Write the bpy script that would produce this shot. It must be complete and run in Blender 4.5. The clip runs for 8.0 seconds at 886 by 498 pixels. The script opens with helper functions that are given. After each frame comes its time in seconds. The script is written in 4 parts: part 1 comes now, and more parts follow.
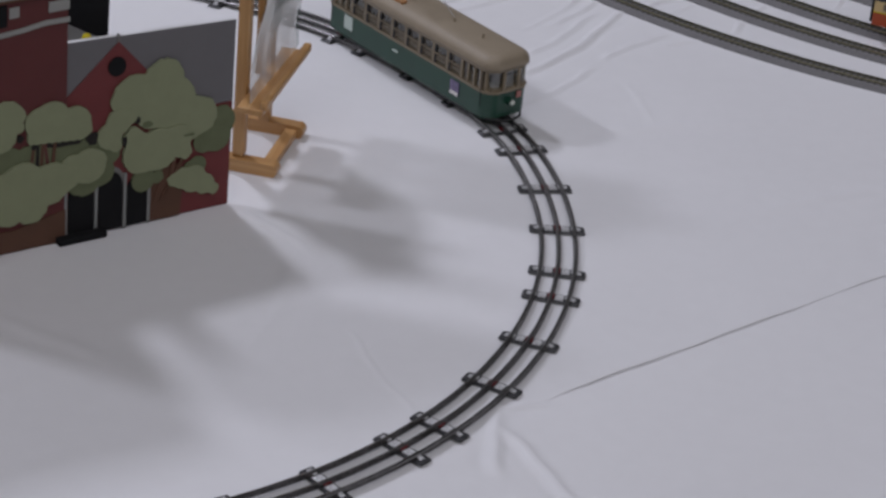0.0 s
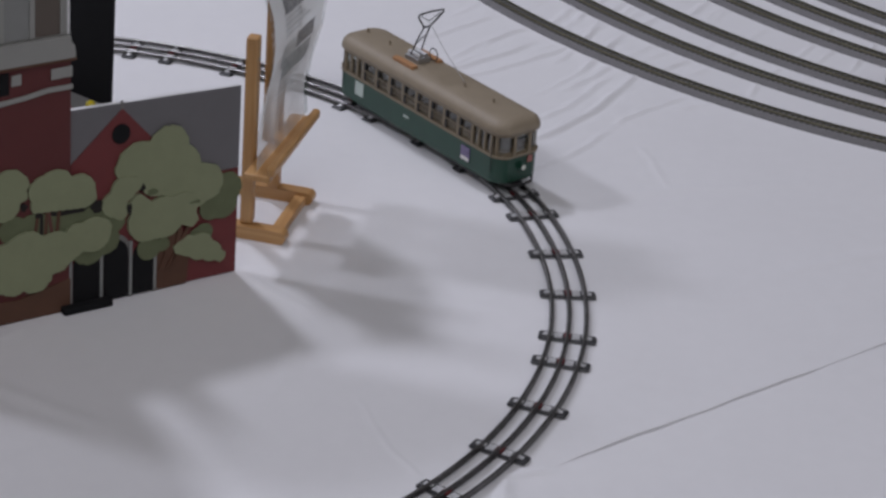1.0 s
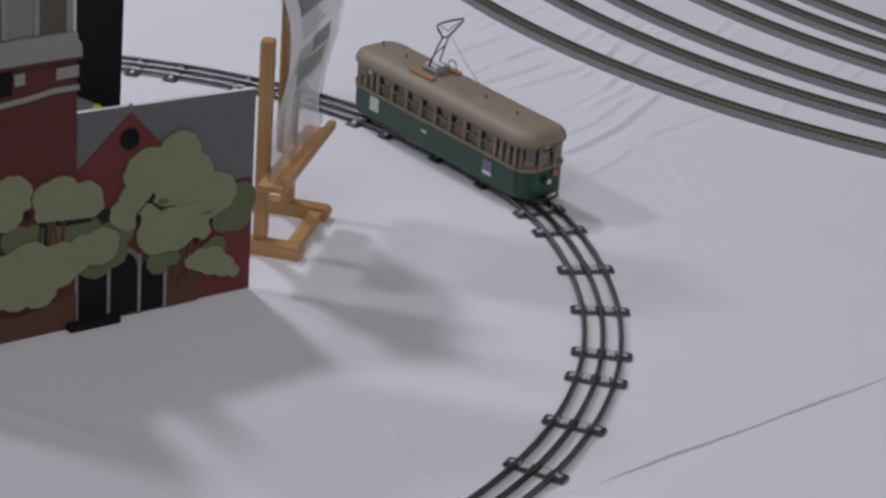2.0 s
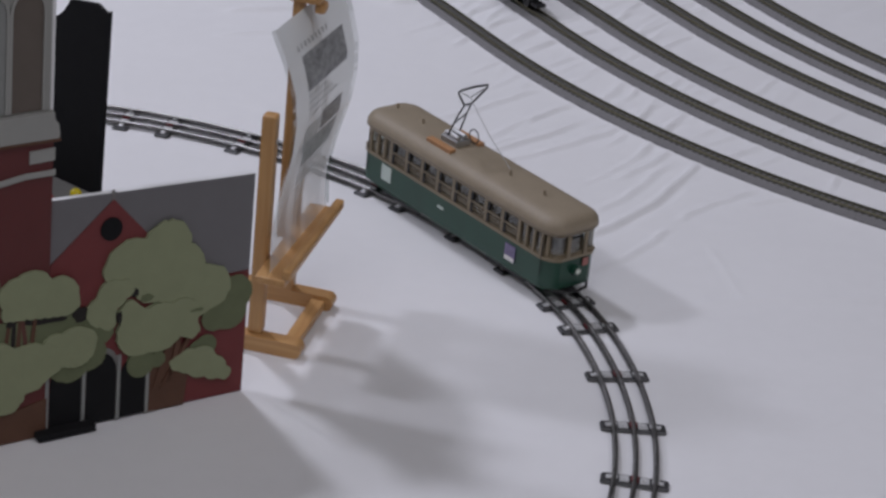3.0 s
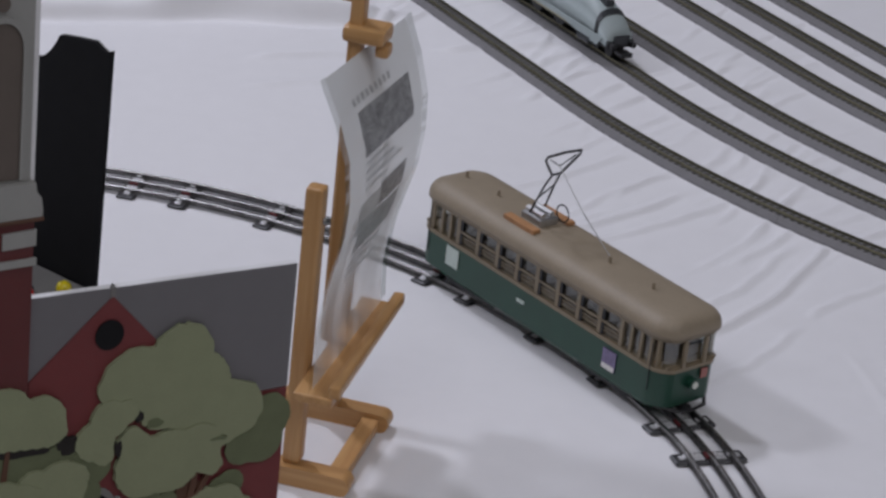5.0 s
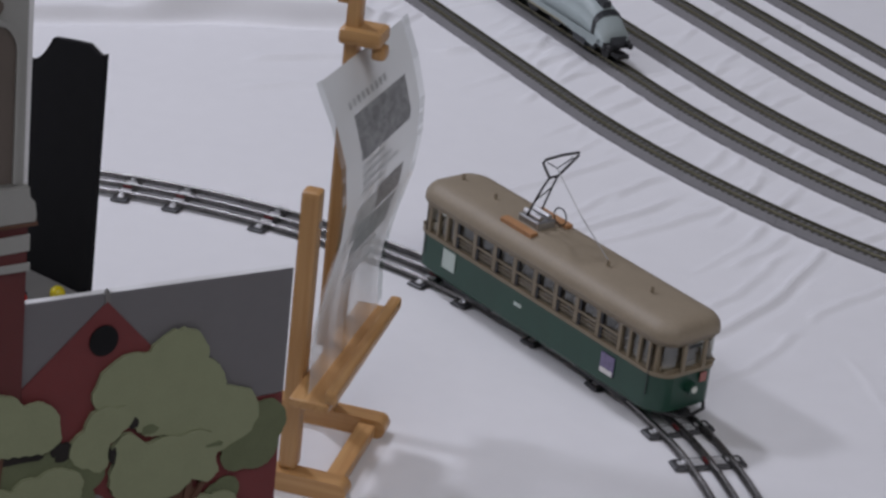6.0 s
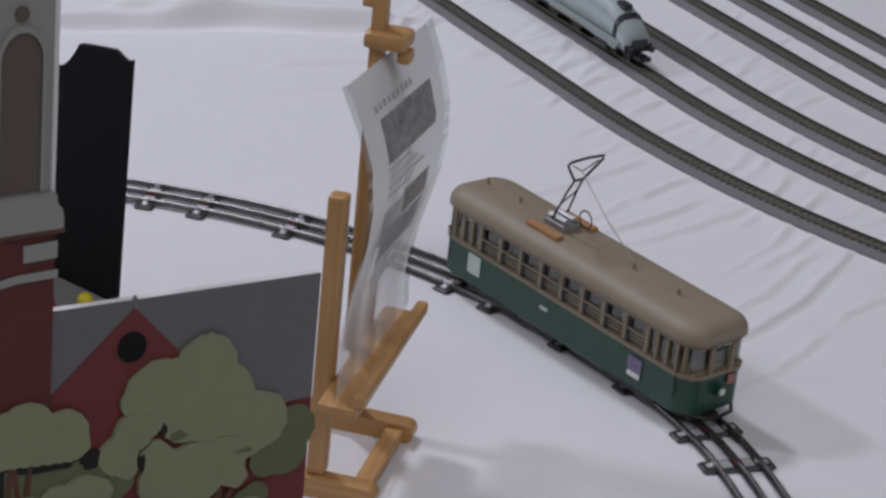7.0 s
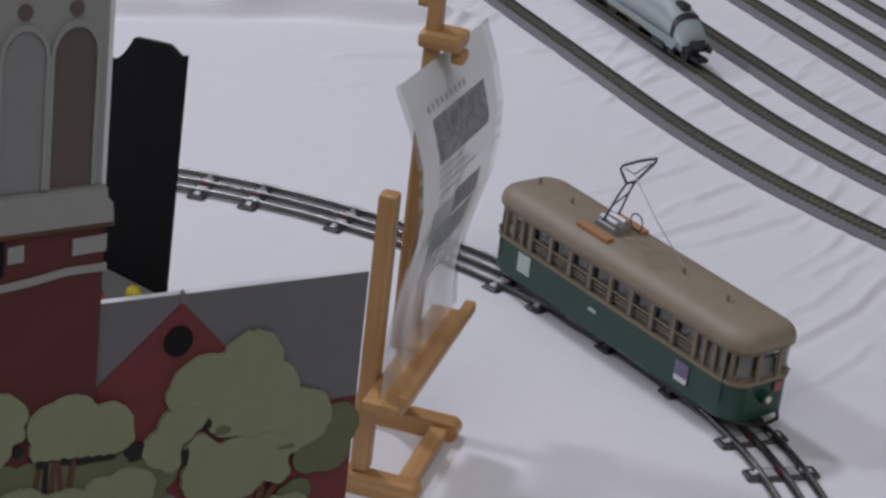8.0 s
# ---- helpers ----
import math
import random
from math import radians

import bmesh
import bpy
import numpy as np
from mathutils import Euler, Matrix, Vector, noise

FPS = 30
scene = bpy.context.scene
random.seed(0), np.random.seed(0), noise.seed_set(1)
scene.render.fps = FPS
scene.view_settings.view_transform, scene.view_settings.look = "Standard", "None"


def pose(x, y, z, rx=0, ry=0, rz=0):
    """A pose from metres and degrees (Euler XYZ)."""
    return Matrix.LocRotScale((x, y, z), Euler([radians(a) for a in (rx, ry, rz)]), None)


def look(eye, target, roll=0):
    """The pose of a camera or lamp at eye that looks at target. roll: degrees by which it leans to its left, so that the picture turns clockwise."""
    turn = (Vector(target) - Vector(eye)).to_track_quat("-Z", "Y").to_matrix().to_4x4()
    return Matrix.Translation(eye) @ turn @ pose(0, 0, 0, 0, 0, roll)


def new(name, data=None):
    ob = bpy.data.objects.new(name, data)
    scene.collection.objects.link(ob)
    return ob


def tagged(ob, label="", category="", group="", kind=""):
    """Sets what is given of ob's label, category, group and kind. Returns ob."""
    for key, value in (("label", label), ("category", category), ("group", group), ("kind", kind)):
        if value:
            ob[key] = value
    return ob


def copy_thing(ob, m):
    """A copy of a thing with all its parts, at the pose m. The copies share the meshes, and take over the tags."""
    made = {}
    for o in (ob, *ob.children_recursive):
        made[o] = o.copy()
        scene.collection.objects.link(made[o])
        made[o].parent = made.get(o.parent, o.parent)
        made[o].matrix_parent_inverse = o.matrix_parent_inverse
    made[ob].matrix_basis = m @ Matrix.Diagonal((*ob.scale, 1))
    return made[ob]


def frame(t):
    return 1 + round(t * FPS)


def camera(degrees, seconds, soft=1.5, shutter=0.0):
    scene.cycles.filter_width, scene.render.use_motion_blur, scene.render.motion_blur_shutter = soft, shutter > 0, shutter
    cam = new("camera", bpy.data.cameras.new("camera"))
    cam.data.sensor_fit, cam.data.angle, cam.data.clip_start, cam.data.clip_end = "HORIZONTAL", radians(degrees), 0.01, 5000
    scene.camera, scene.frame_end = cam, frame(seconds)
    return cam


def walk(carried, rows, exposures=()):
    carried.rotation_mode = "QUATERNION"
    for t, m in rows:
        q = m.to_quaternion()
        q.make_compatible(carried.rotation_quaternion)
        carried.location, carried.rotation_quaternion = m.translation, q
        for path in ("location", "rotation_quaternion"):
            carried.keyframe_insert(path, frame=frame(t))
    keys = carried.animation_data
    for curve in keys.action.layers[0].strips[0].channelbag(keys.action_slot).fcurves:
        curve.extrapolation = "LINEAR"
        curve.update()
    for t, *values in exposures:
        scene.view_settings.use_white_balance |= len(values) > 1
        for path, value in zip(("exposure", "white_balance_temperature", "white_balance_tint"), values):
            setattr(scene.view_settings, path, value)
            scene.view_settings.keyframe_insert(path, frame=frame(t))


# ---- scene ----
cam = camera(20, 8.0, soft=2.8)
walk(cam, [
    (0, look((0.3212, -2.0652, 1.1082), (0.3798, -1.1897, 0.6286), 5.58)),
    (0.5, look((0.3466, -2.0347, 1.0866), (0.3893, -1.1539, 0.6151), 3.69)),
    (1, look((0.3520, -2.0489, 1.0938), (0.3926, -1.1595, 0.6386), 4.50)),
    (2.3, look((0.3170, -1.8667, 0.9681), (0.3655, -0.9625, 0.5438), 4.37)),
    (2.5, look((0.3360, -1.7689, 0.9890), (0.3781, -0.8742, 0.5444), 5.64)),
    (3, look((0.3110, -1.7080, 0.9786), (0.3581, -0.8099, 0.5414), 6.05)),
    (3.5, look((0.2984, -1.6457, 0.9518), (0.3416, -0.7422, 0.5254), 6.25)),
    (4, look((0.2979, -1.5464, 0.9160), (0.3391, -0.6433, 0.4886), 6.07)),
    (4.5, look((0.2837, -1.3663, 0.8380), (0.3282, -0.4625, 0.4125), 6.56)),
    (4.7, look((0.2811, -1.3211, 0.8206), (0.3211, -0.4136, 0.4024), 6.55)),
    (6, look((0.2771, -1.2910, 0.8117), (0.3202, -0.3835, 0.3941), 6.54)),
    (6.5, look((0.2767, -1.2910, 0.8123), (0.3168, -0.3821, 0.3971), 6.63)),
    (7, look((0.2708, -1.2886, 0.8077), (0.3073, -0.3798, 0.3920), 5.86)),
    (7.5, look((0.2821, -1.2935, 0.8158), (0.3006, -0.3850, 0.3983), 6.43)),
    (8, look((0.2740, -1.2843, 0.8167), (0.2890, -0.3784, 0.3933), 6.84)),
], exposures=[(0, -0.22), (2.5, -0.2), (8, -0.2)])

# ---- light ----
world = bpy.data.worlds.new("hall")
world.use_nodes = True
scene.world = world
world.node_tree.nodes["Background"].inputs[0].default_value = (0.75, 0.78, 0.9, 1)
world.node_tree.nodes["Background"].inputs[1].default_value = 0.05


def area(name, place, target, sx, sy, watts, colour):
    data = bpy.data.lights.new(name, "AREA")
    data.shape, data.size, data.size_y, data.energy, data.color = "RECTANGLE", sx, sy, watts, colour
    ob = new(name, data)
    ob.matrix_world = look(place, target)
    return ob


COOL, WARM = (0.835, 0.85, 0.99), (0.945, 0.93, 1.0)
area("hanging_light_back", (-0.91, 1.97, 2.8), (0.3, 0.1, 0), 0.32, 0.32, 43.5, COOL)
area("hanging_light_side", (-2.63, 0.82, 2.6), (0.3, 0.1, 0), 0.34, 0.34, 38, COOL)
# broad unseen fill, added to brighten the building front and lift the shadows
area("ceiling_light_front", (1.2, -3.2, 4.7), (0.6, -0.2, 0), 8.0, 4.0, 156, WARM)

# ---- materials ----
def principled(name, colour, rough=0.5, metal=0.0, vary=0.12, scale=40.0, bump=0.0, bump_scale=200.0, coords="Object", stretch=(1, 1, 1), spec=0.5):
    m = bpy.data.materials.new(name)
    m.use_nodes = True
    nt = m.node_tree
    b = nt.nodes["Principled BSDF"]
    b.inputs["Roughness"].default_value = rough
    b.inputs["Metallic"].default_value = metal
    b.inputs["Specular IOR Level"].default_value = spec
    tc = nt.nodes.new("ShaderNodeTexCoord")
    mp = nt.nodes.new("ShaderNodeMapping")
    mp.inputs["Scale"].default_value = stretch
    nt.links.new(tc.outputs[coords], mp.inputs["Vector"])
    big, fine = nt.nodes.new("ShaderNodeTexNoise"), nt.nodes.new("ShaderNodeTexNoise")
    big.inputs["Scale"].default_value, big.inputs["Detail"].default_value = scale, 4
    fine.inputs["Scale"].default_value, fine.inputs["Detail"].default_value = scale * 9, 3
    mixed = nt.nodes.new("ShaderNodeMath")
    mixed.operation = "ADD"
    ramp = nt.nodes.new("ShaderNodeMapRange")
    ramp.inputs["From Min"].default_value, ramp.inputs["From Max"].default_value = 0.6, 1.4
    ramp.inputs["To Min"].default_value, ramp.inputs["To Max"].default_value = 1 - vary, 1 + vary
    for n in (big, fine):
        nt.links.new(mp.outputs[0], n.inputs["Vector"])
    nt.links.new(big.outputs["Fac"], mixed.inputs[0])
    nt.links.new(fine.outputs["Fac"], mixed.inputs[1])
    nt.links.new(mixed.outputs[0], ramp.inputs["Value"])
    tint = nt.nodes.new("ShaderNodeVectorMath")
    tint.operation = "SCALE"
    tint.inputs[0].default_value = colour[:3]
    nt.links.new(ramp.outputs[0], tint.inputs["Scale"])
    nt.links.new(tint.outputs[0], b.inputs["Base Color"])
    rr = nt.nodes.new("ShaderNodeMapRange")
    rr.inputs["To Min"].default_value, rr.inputs["To Max"].default_value = max(0.02, rough - 0.1), min(1, rough + 0.1)
    nt.links.new(fine.outputs["Fac"], rr.inputs["Value"])
    nt.links.new(rr.outputs[0], b.inputs["Roughness"])
    if bump:
        bn = nt.nodes.new("ShaderNodeTexNoise")
        bn.inputs["Scale"].default_value, bn.inputs["Detail"].default_value = bump_scale, 5
        bp = nt.nodes.new("ShaderNodeBump")
        bp.inputs["Strength"].default_value, bp.inputs["Distance"].default_value = bump, 0.001
        nt.links.new(mp.outputs[0], bn.inputs["Vector"])
        nt.links.new(bn.outputs["Fac"], bp.inputs["Height"])
        nt.links.new(bp.outputs[0], b.inputs["Normal"])
    return m


def wood(name, light, dark, axis):
    m = principled(name, light, 0.38, 0, 0.08, 60)
    nt = m.node_tree
    b = nt.nodes["Principled BSDF"]
    tc, mp = nt.nodes.new("ShaderNodeTexCoord"), nt.nodes.new("ShaderNodeMapping")
    s = [260, 260, 260]
    s[axis] = 14
    mp.inputs["Scale"].default_value = s
    grain = nt.nodes.new("ShaderNodeTexNoise")
    grain.inputs["Scale"].default_value, grain.inputs["Detail"].default_value, grain.inputs["Distortion"].default_value = 1, 6, 0.6
    ramp = nt.nodes.new("ShaderNodeValToRGB")
    ramp.color_ramp.elements[0].position, ramp.color_ramp.elements[0].color = 0.3, (*dark, 1)
    ramp.color_ramp.elements[1].position, ramp.color_ramp.elements[1].color = 0.7, (*light, 1)
    nt.links.new(tc.outputs["Object"], mp.inputs["Vector"])
    nt.links.new(mp.outputs[0], grain.inputs["Vector"])
    nt.links.new(grain.outputs["Fac"], ramp.inputs["Fac"])
    nt.links.new(ramp.outputs["Color"], b.inputs["Base Color"])
    return m


def glass(name, see=0.9):
    m = bpy.data.materials.new(name)
    m.use_nodes = True
    nt = m.node_tree
    gloss, clear, mix = nt.nodes.new("ShaderNodeBsdfGlossy"), nt.nodes.new("ShaderNodeBsdfTransparent"), nt.nodes.new("ShaderNodeMixShader")
    gloss.inputs["Roughness"].default_value = 0.05
    clear.inputs["Color"].default_value = (0.86, 0.88, 0.86, 1)
    mix.inputs["Fac"].default_value = see
    nt.links.new(gloss.outputs[0], mix.inputs[1])
    nt.links.new(clear.outputs[0], mix.inputs[2])
    nt.links.new(mix.outputs[0], nt.nodes["Material Output"].inputs["Surface"])
    return m


M = {
    "cloth": principled("white_cloth", (0.79, 0.785, 0.8), 0.62, 0, 0.02, 6, 0.35, 1400),
    "wall": principled("hall_paint", (0.72, 0.72, 0.7), 0.8, 0, 0.04, 2, 0.1, 60),
    "ceiling": principled("ceiling_paint", (0.78, 0.78, 0.78), 0.85, 0, 0.03, 3, 0.1, 60),
    "floor": principled("hall_floor", (0.16, 0.15, 0.14), 0.6, 0, 0.15, 3, 0.1, 80),
    "rail": principled("tinplate_rail", (0.26, 0.253, 0.25), 0.29, 1, 0.3, 90, 0.1, 500),
    "tie": principled("pressed_tie", (0.05, 0.05, 0.053), 0.45, 0.25, 0.35, 120, 0.15, 500),
    # paler and less metallic than bare tin; the glints are put into the colour
    "plate": principled("tinplate_with_glints", (0.78, 0.78, 0.79), 0.34, 0.5, 0.5, 420, 0.1, 700),
    "fibre": principled("red_fibre_insulator", (0.16, 0.028, 0.03), 0.5, 0, 0.3, 200),
    "bed": principled("grey_plastic_roadbed", (0.185, 0.18, 0.185), 0.6, 0, 0.1, 120, 0.3, 900),
    "sleeper": principled("dark_plastic_sleeper", (0.060, 0.058, 0.046), 0.6, 0, 0.2, 300),
    "steel": principled("nickel_rail", (0.34, 0.32, 0.22), 0.3, 1, 0.2, 200),
    "wood_x": wood("varnished_pine_x", (0.56, 0.325, 0.135), (0.45, 0.235, 0.085), 0),
    "wood_y": wood("varnished_pine_y", (0.56, 0.325, 0.135), (0.45, 0.235, 0.085), 1),
    "wood_z": wood("varnished_pine_z", (0.56, 0.325, 0.135), (0.45, 0.235, 0.085), 2),
    "core": principled("white_board_core", (0.72, 0.72, 0.72), 0.7, 0, 0.05, 200),
    "grey_card": principled("grey_card", (0.152, 0.147, 0.152), 0.75, 0, 0.05, 60, 0.15, 900),
    "red_card": principled("dark_red_card", (0.155, 0.028, 0.028), 0.7, 0, 0.1, 40, 0.15, 900),
    "tower_red": principled("brick_red_card", (0.105, 0.0215, 0.0205), 0.7, 0, 0.1, 30, 0.15, 900),
    "brown_card": principled("brown_card", (0.10, 0.045, 0.025), 0.75, 0, 0.15, 60),
    "stone_card": principled("pale_grey_card", (0.30, 0.30, 0.28), 0.7, 0, 0.04, 40, 0.1, 900),
    "window_card": principled("taupe_window_card", (0.115, 0.093, 0.077), 0.7, 0, 0.08, 60),
    "pane_card": principled("grey_window_card", (0.24, 0.245, 0.235), 0.7, 0, 0.06, 60),
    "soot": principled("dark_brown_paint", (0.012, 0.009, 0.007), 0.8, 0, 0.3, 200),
    "stem_red": principled("russet_paint", (0.11, 0.04, 0.03), 0.75, 0, 0.2, 120),
    "black_card": principled("matt_black_card", (0.009, 0.009, 0.010), 0.8, 0, 0.2, 80, 0.1, 900, spec=0.2),
    "leaf": principled("sage_green_foam", (0.258, 0.280, 0.170), 0.85, 0, 0.06, 80, 0.4, 1200, spec=0.2),
    "leaf_dark": principled("olive_green_foam", (0.142, 0.160, 0.090), 0.85, 0, 0.1, 80, 0.4, 1200, spec=0.2),
    "roof_box": principled("grey_roof_card", (0.17, 0.165, 0.155), 0.7, 0, 0.08, 80),
    "yellow": principled("yellow_plastic", (0.65, 0.52, 0.01), 0.3, 0, 0.05, 80),
    "red": principled("red_plastic", (0.5, 0.01, 0.012), 0.3, 0, 0.05, 80),
    "tram_green": principled("tram_green_paint", (0.011, 0.054, 0.033), 0.33, 0, 0.15, 60, 0.05, 500),
    "tram_cream": principled("tram_tan_paint", (0.225, 0.18, 0.118), 0.45, 0, 0.12, 80, 0.05, 600),
    "tram_roof": principled("tram_roof_tan", (0.27, 0.22, 0.155), 0.55, 0, 0.1, 50, 0.1, 500),
    "black": principled("black_plastic", (0.012, 0.012, 0.013), 0.5, 0, 0.2, 80),
    "seat": principled("brown_seats", (0.19, 0.15, 0.11), 0.6, 0, 0.2, 80),
    "orange": principled("orange_wood_plank", (0.40, 0.20, 0.085), 0.55, 0, 0.2, 150),
    "silver": principled("aged_silver", (0.5, 0.5, 0.5), 0.35, 0.9, 0.2, 300),
    "poster": principled("pale_poster", (0.52, 0.6, 0.55), 0.5, 0, 0.1, 200),
    "poster_blue": principled("lilac_poster", (0.17, 0.14, 0.25), 0.5, 0, 0.5, 200),
    "white": principled("off_white", (0.72, 0.70, 0.68), 0.5, 0, 0.05, 200),
    "pink": principled("red_pink_sign", (0.36, 0.14, 0.12), 0.5, 0, 0.1, 200),
    "lamp": principled("clear_lens", (0.7, 0.72, 0.65), 0.1, 0, 0.05, 200),
    "loco": principled("silver_grey_paint", (0.34, 0.395, 0.395), 0.45, 0.0, 0.08, 80, 0.05, 600),
    "loco_dark": principled("charcoal_paint", (0.035, 0.038, 0.042), 0.35, 0.1, 0.2, 80),
    "maroon": principled("maroon_paint", (0.16, 0.022, 0.018), 0.32, 0, 0.15, 80),
    "cream": principled("cream_paint", (0.62, 0.46, 0.22), 0.4, 0, 0.08, 80),
    "coach_roof": principled("dark_coach_roof", (0.03, 0.032, 0.038), 0.4, 0, 0.15, 60),
    "orange_red": principled("orange_red_paint", (0.42, 0.075, 0.025), 0.35, 0, 0.12, 80),
    "table": principled("table_board", (0.35, 0.3, 0.24), 0.6, 0, 0.1, 10),
    "pane": glass("clear_pane"),
    "laminate": glass("clear_laminate", 0.72),
    "ink": principled("grey_print", (0.25, 0.255, 0.255), 0.3, 0, 0.6, 110, stretch=(1, 1, 1.6)),
    "ink_pale": principled("faint_grey_print", (0.50, 0.515, 0.505), 0.3, 0, 0.25, 140),
    "ink_light": principled("pale_grey_print", (0.42, 0.43, 0.42), 0.3, 0, 0.4, 140),
}


# ---- building blocks ----
def part(name, bm, material, parent=None, label="", smooth=False):
    me = bpy.data.meshes.new(name)
    bmesh.ops.recalc_face_normals(bm, faces=bm.faces)
    bm.to_mesh(me)
    bm.free()
    for m in material if isinstance(material, (list, tuple)) else (material,):
        me.materials.append(M[m])
    if smooth:
        for p in me.polygons:
            p.use_smooth = True
    ob = new(name, me)
    ob.parent = parent
    if label:
        ob["label"] = label
    return ob


def thing(name, m, label, category, group="", kind=""):
    ob = new(name)
    ob.matrix_world = m
    ob.empty_display_size = 0.05
    return tagged(ob, label, category, group, kind)


def add_box(bm, x0, x1, y0, y1, z0, z1, bevel=0.0):
    geom = bmesh.ops.create_cube(bm, size=1.0)["verts"]
    bmesh.ops.scale(bm, vec=(x1 - x0, y1 - y0, z1 - z0), verts=geom)
    bmesh.ops.translate(bm, vec=((x0 + x1) / 2, (y0 + y1) / 2, (z0 + z1) / 2), verts=geom)
    if bevel:
        edges = list({e for v in geom for e in v.link_edges})
        bmesh.ops.bevel(bm, geom=edges, offset=bevel, segments=2, affect="EDGES", profile=0.6)
    return bm


def box(x0, x1, y0, y1, z0, z1, bevel=0.0):
    return add_box(bmesh.new(), x0, x1, y0, y1, z0, z1, bevel)


def add_rod(bm, a, b, r, n=8, r2=None):
    a, b = Vector(a), Vector(b)
    d = b - a
    m = Matrix.Translation((a + b) / 2) @ d.to_track_quat("Z", "Y").to_matrix().to_4x4()
    bmesh.ops.create_cone(bm, cap_ends=True, segments=n, radius1=r, radius2=r if r2 is None else r2, depth=d.length, matrix=m)
    return bm


def rod(a, b, r, n=8, r2=None):
    return add_rod(bmesh.new(), a, b, r, n, r2)


def ball(x, y, z, r, sz=1.0):
    bm = bmesh.new()
    bmesh.ops.create_uvsphere(bm, u_segments=14, v_segments=9, radius=r, matrix=Matrix.Translation((x, y, z)) @ Matrix.Diagonal((1, 1, sz, 1)))
    return bm


def tube(points, r, n=6, closed=False):
    bm = bmesh.new()
    pts = [Vector(p) for p in points]
    rings = []
    for i, p in enumerate(pts):
        a = pts[i - 1] if (i or closed) else p
        c = pts[(i + 1) % len(pts)] if (i < len(pts) - 1 or closed) else p
        q = (c - a).to_track_quat("Z", "Y")
        rings.append([bm.verts.new(p + q @ Vector((r * math.cos(k * 2 * math.pi / n), r * math.sin(k * 2 * math.pi / n), 0))) for k in range(n)])
    for i in range(len(rings) - (0 if closed else 1)):
        s, t = rings[i], rings[(i + 1) % len(rings)]
        for k in range(n):
            bm.faces.new((s[k], s[(k + 1) % n], t[(k + 1) % n], t[k]))
    if not closed:
        bm.faces.new(rings[0])
        bm.faces.new(rings[-1])
    return bm


def plate(points, y_front, y_back):
    """A flat outline in x and z, given thickness along y."""
    bm = bmesh.new()
    f = [bm.verts.new((x, y_front, z)) for x, z in points]
    b = [bm.verts.new((x, y_back, z)) for x, z in points]
    bm.faces.new(f)
    bm.faces.new(b[::-1])
    for i in range(len(points)):
        j = (i + 1) % len(points)
        bm.faces.new((f[i], f[j], b[j], b[i]))
    return bm


def loft(rings, closed_ends=True):
    """A skin over rings of equally many points."""
    bm = bmesh.new()
    vs = [[bm.verts.new(p) for p in ring] for ring in rings]
    n = len(vs[0])
    for a, b in zip(vs, vs[1:]):
        for k in range(n):
            bm.faces.new((a[k], a[(k + 1) % n], b[(k + 1) % n], b[k]))
    if closed_ends:
        bm.faces.new(vs[0][::-1])
        bm.faces.new(vs[-1])
    return bm


def swept(path, profile):
    """profile: offsets (across, up) carried along a path of (x, y, tangent angle)."""
    return loft([[(x - math.sin(a) * o, y + math.cos(a) * o, z) for o, z in profile] for x, y, a in path])


def stretch(ob, sx, sy, sz):
    """Gives the meshes of a thing new proportions."""
    for o in (ob, *ob.children_recursive):
        if o.type == "MESH":
            o.data.transform(Matrix.Diagonal((sx, sy, sz, 1)))


# ---- the hall and the table ----
def hall():
    tagged(part("floor", box(-8, 9, -8, 9, -0.85, -0.75), "floor"), "dark grey hall floor", "floor", kind="structure")
    tagged(part("ceiling", box(-8, 9, -8, 9, 6.4, 6.5), "ceiling"), "plain white hall ceiling", "ceiling", kind="structure")
    for name, b in (("wall_north", (-8, 9, 9, 9.1)), ("wall_south", (-8, 9, -8.1, -8)), ("wall_west", (-8.1, -8, -8, 9)), ("wall_east", (9, 9.1, -8, 9))):
        tagged(part(name, box(*b, -0.75, 6.4), "wall"), "plain pale painted hall wall", "wall", kind="structure")


def table():
    t = thing("table", pose(0, 0, -0.75), "large exhibition table under a white cloth", "table")
    part("tabletop", box(-1.55, 2.55, -0.68, 2.75, 0.715, 0.743), "table", t)
    for x in (-1.45, 0.5, 2.45):
        for y in (-0.6, 2.65):
            part("leg", box(x - 0.03, x + 0.03, y - 0.03, y + 0.03, 0, 0.715), "table", t)


# the parallel roadbed tracks: heading and end of the straight, radius, and each track's distance from the first
ROAD_TURN, ROAD_START, ROAD_R = radians(-60.3), (0.474, 0.806), 1.014
ROAD_OFFSETS = (-0.092, 0.0, 0.092, 0.160, 0.255, 0.318, 0.376, 0.44)

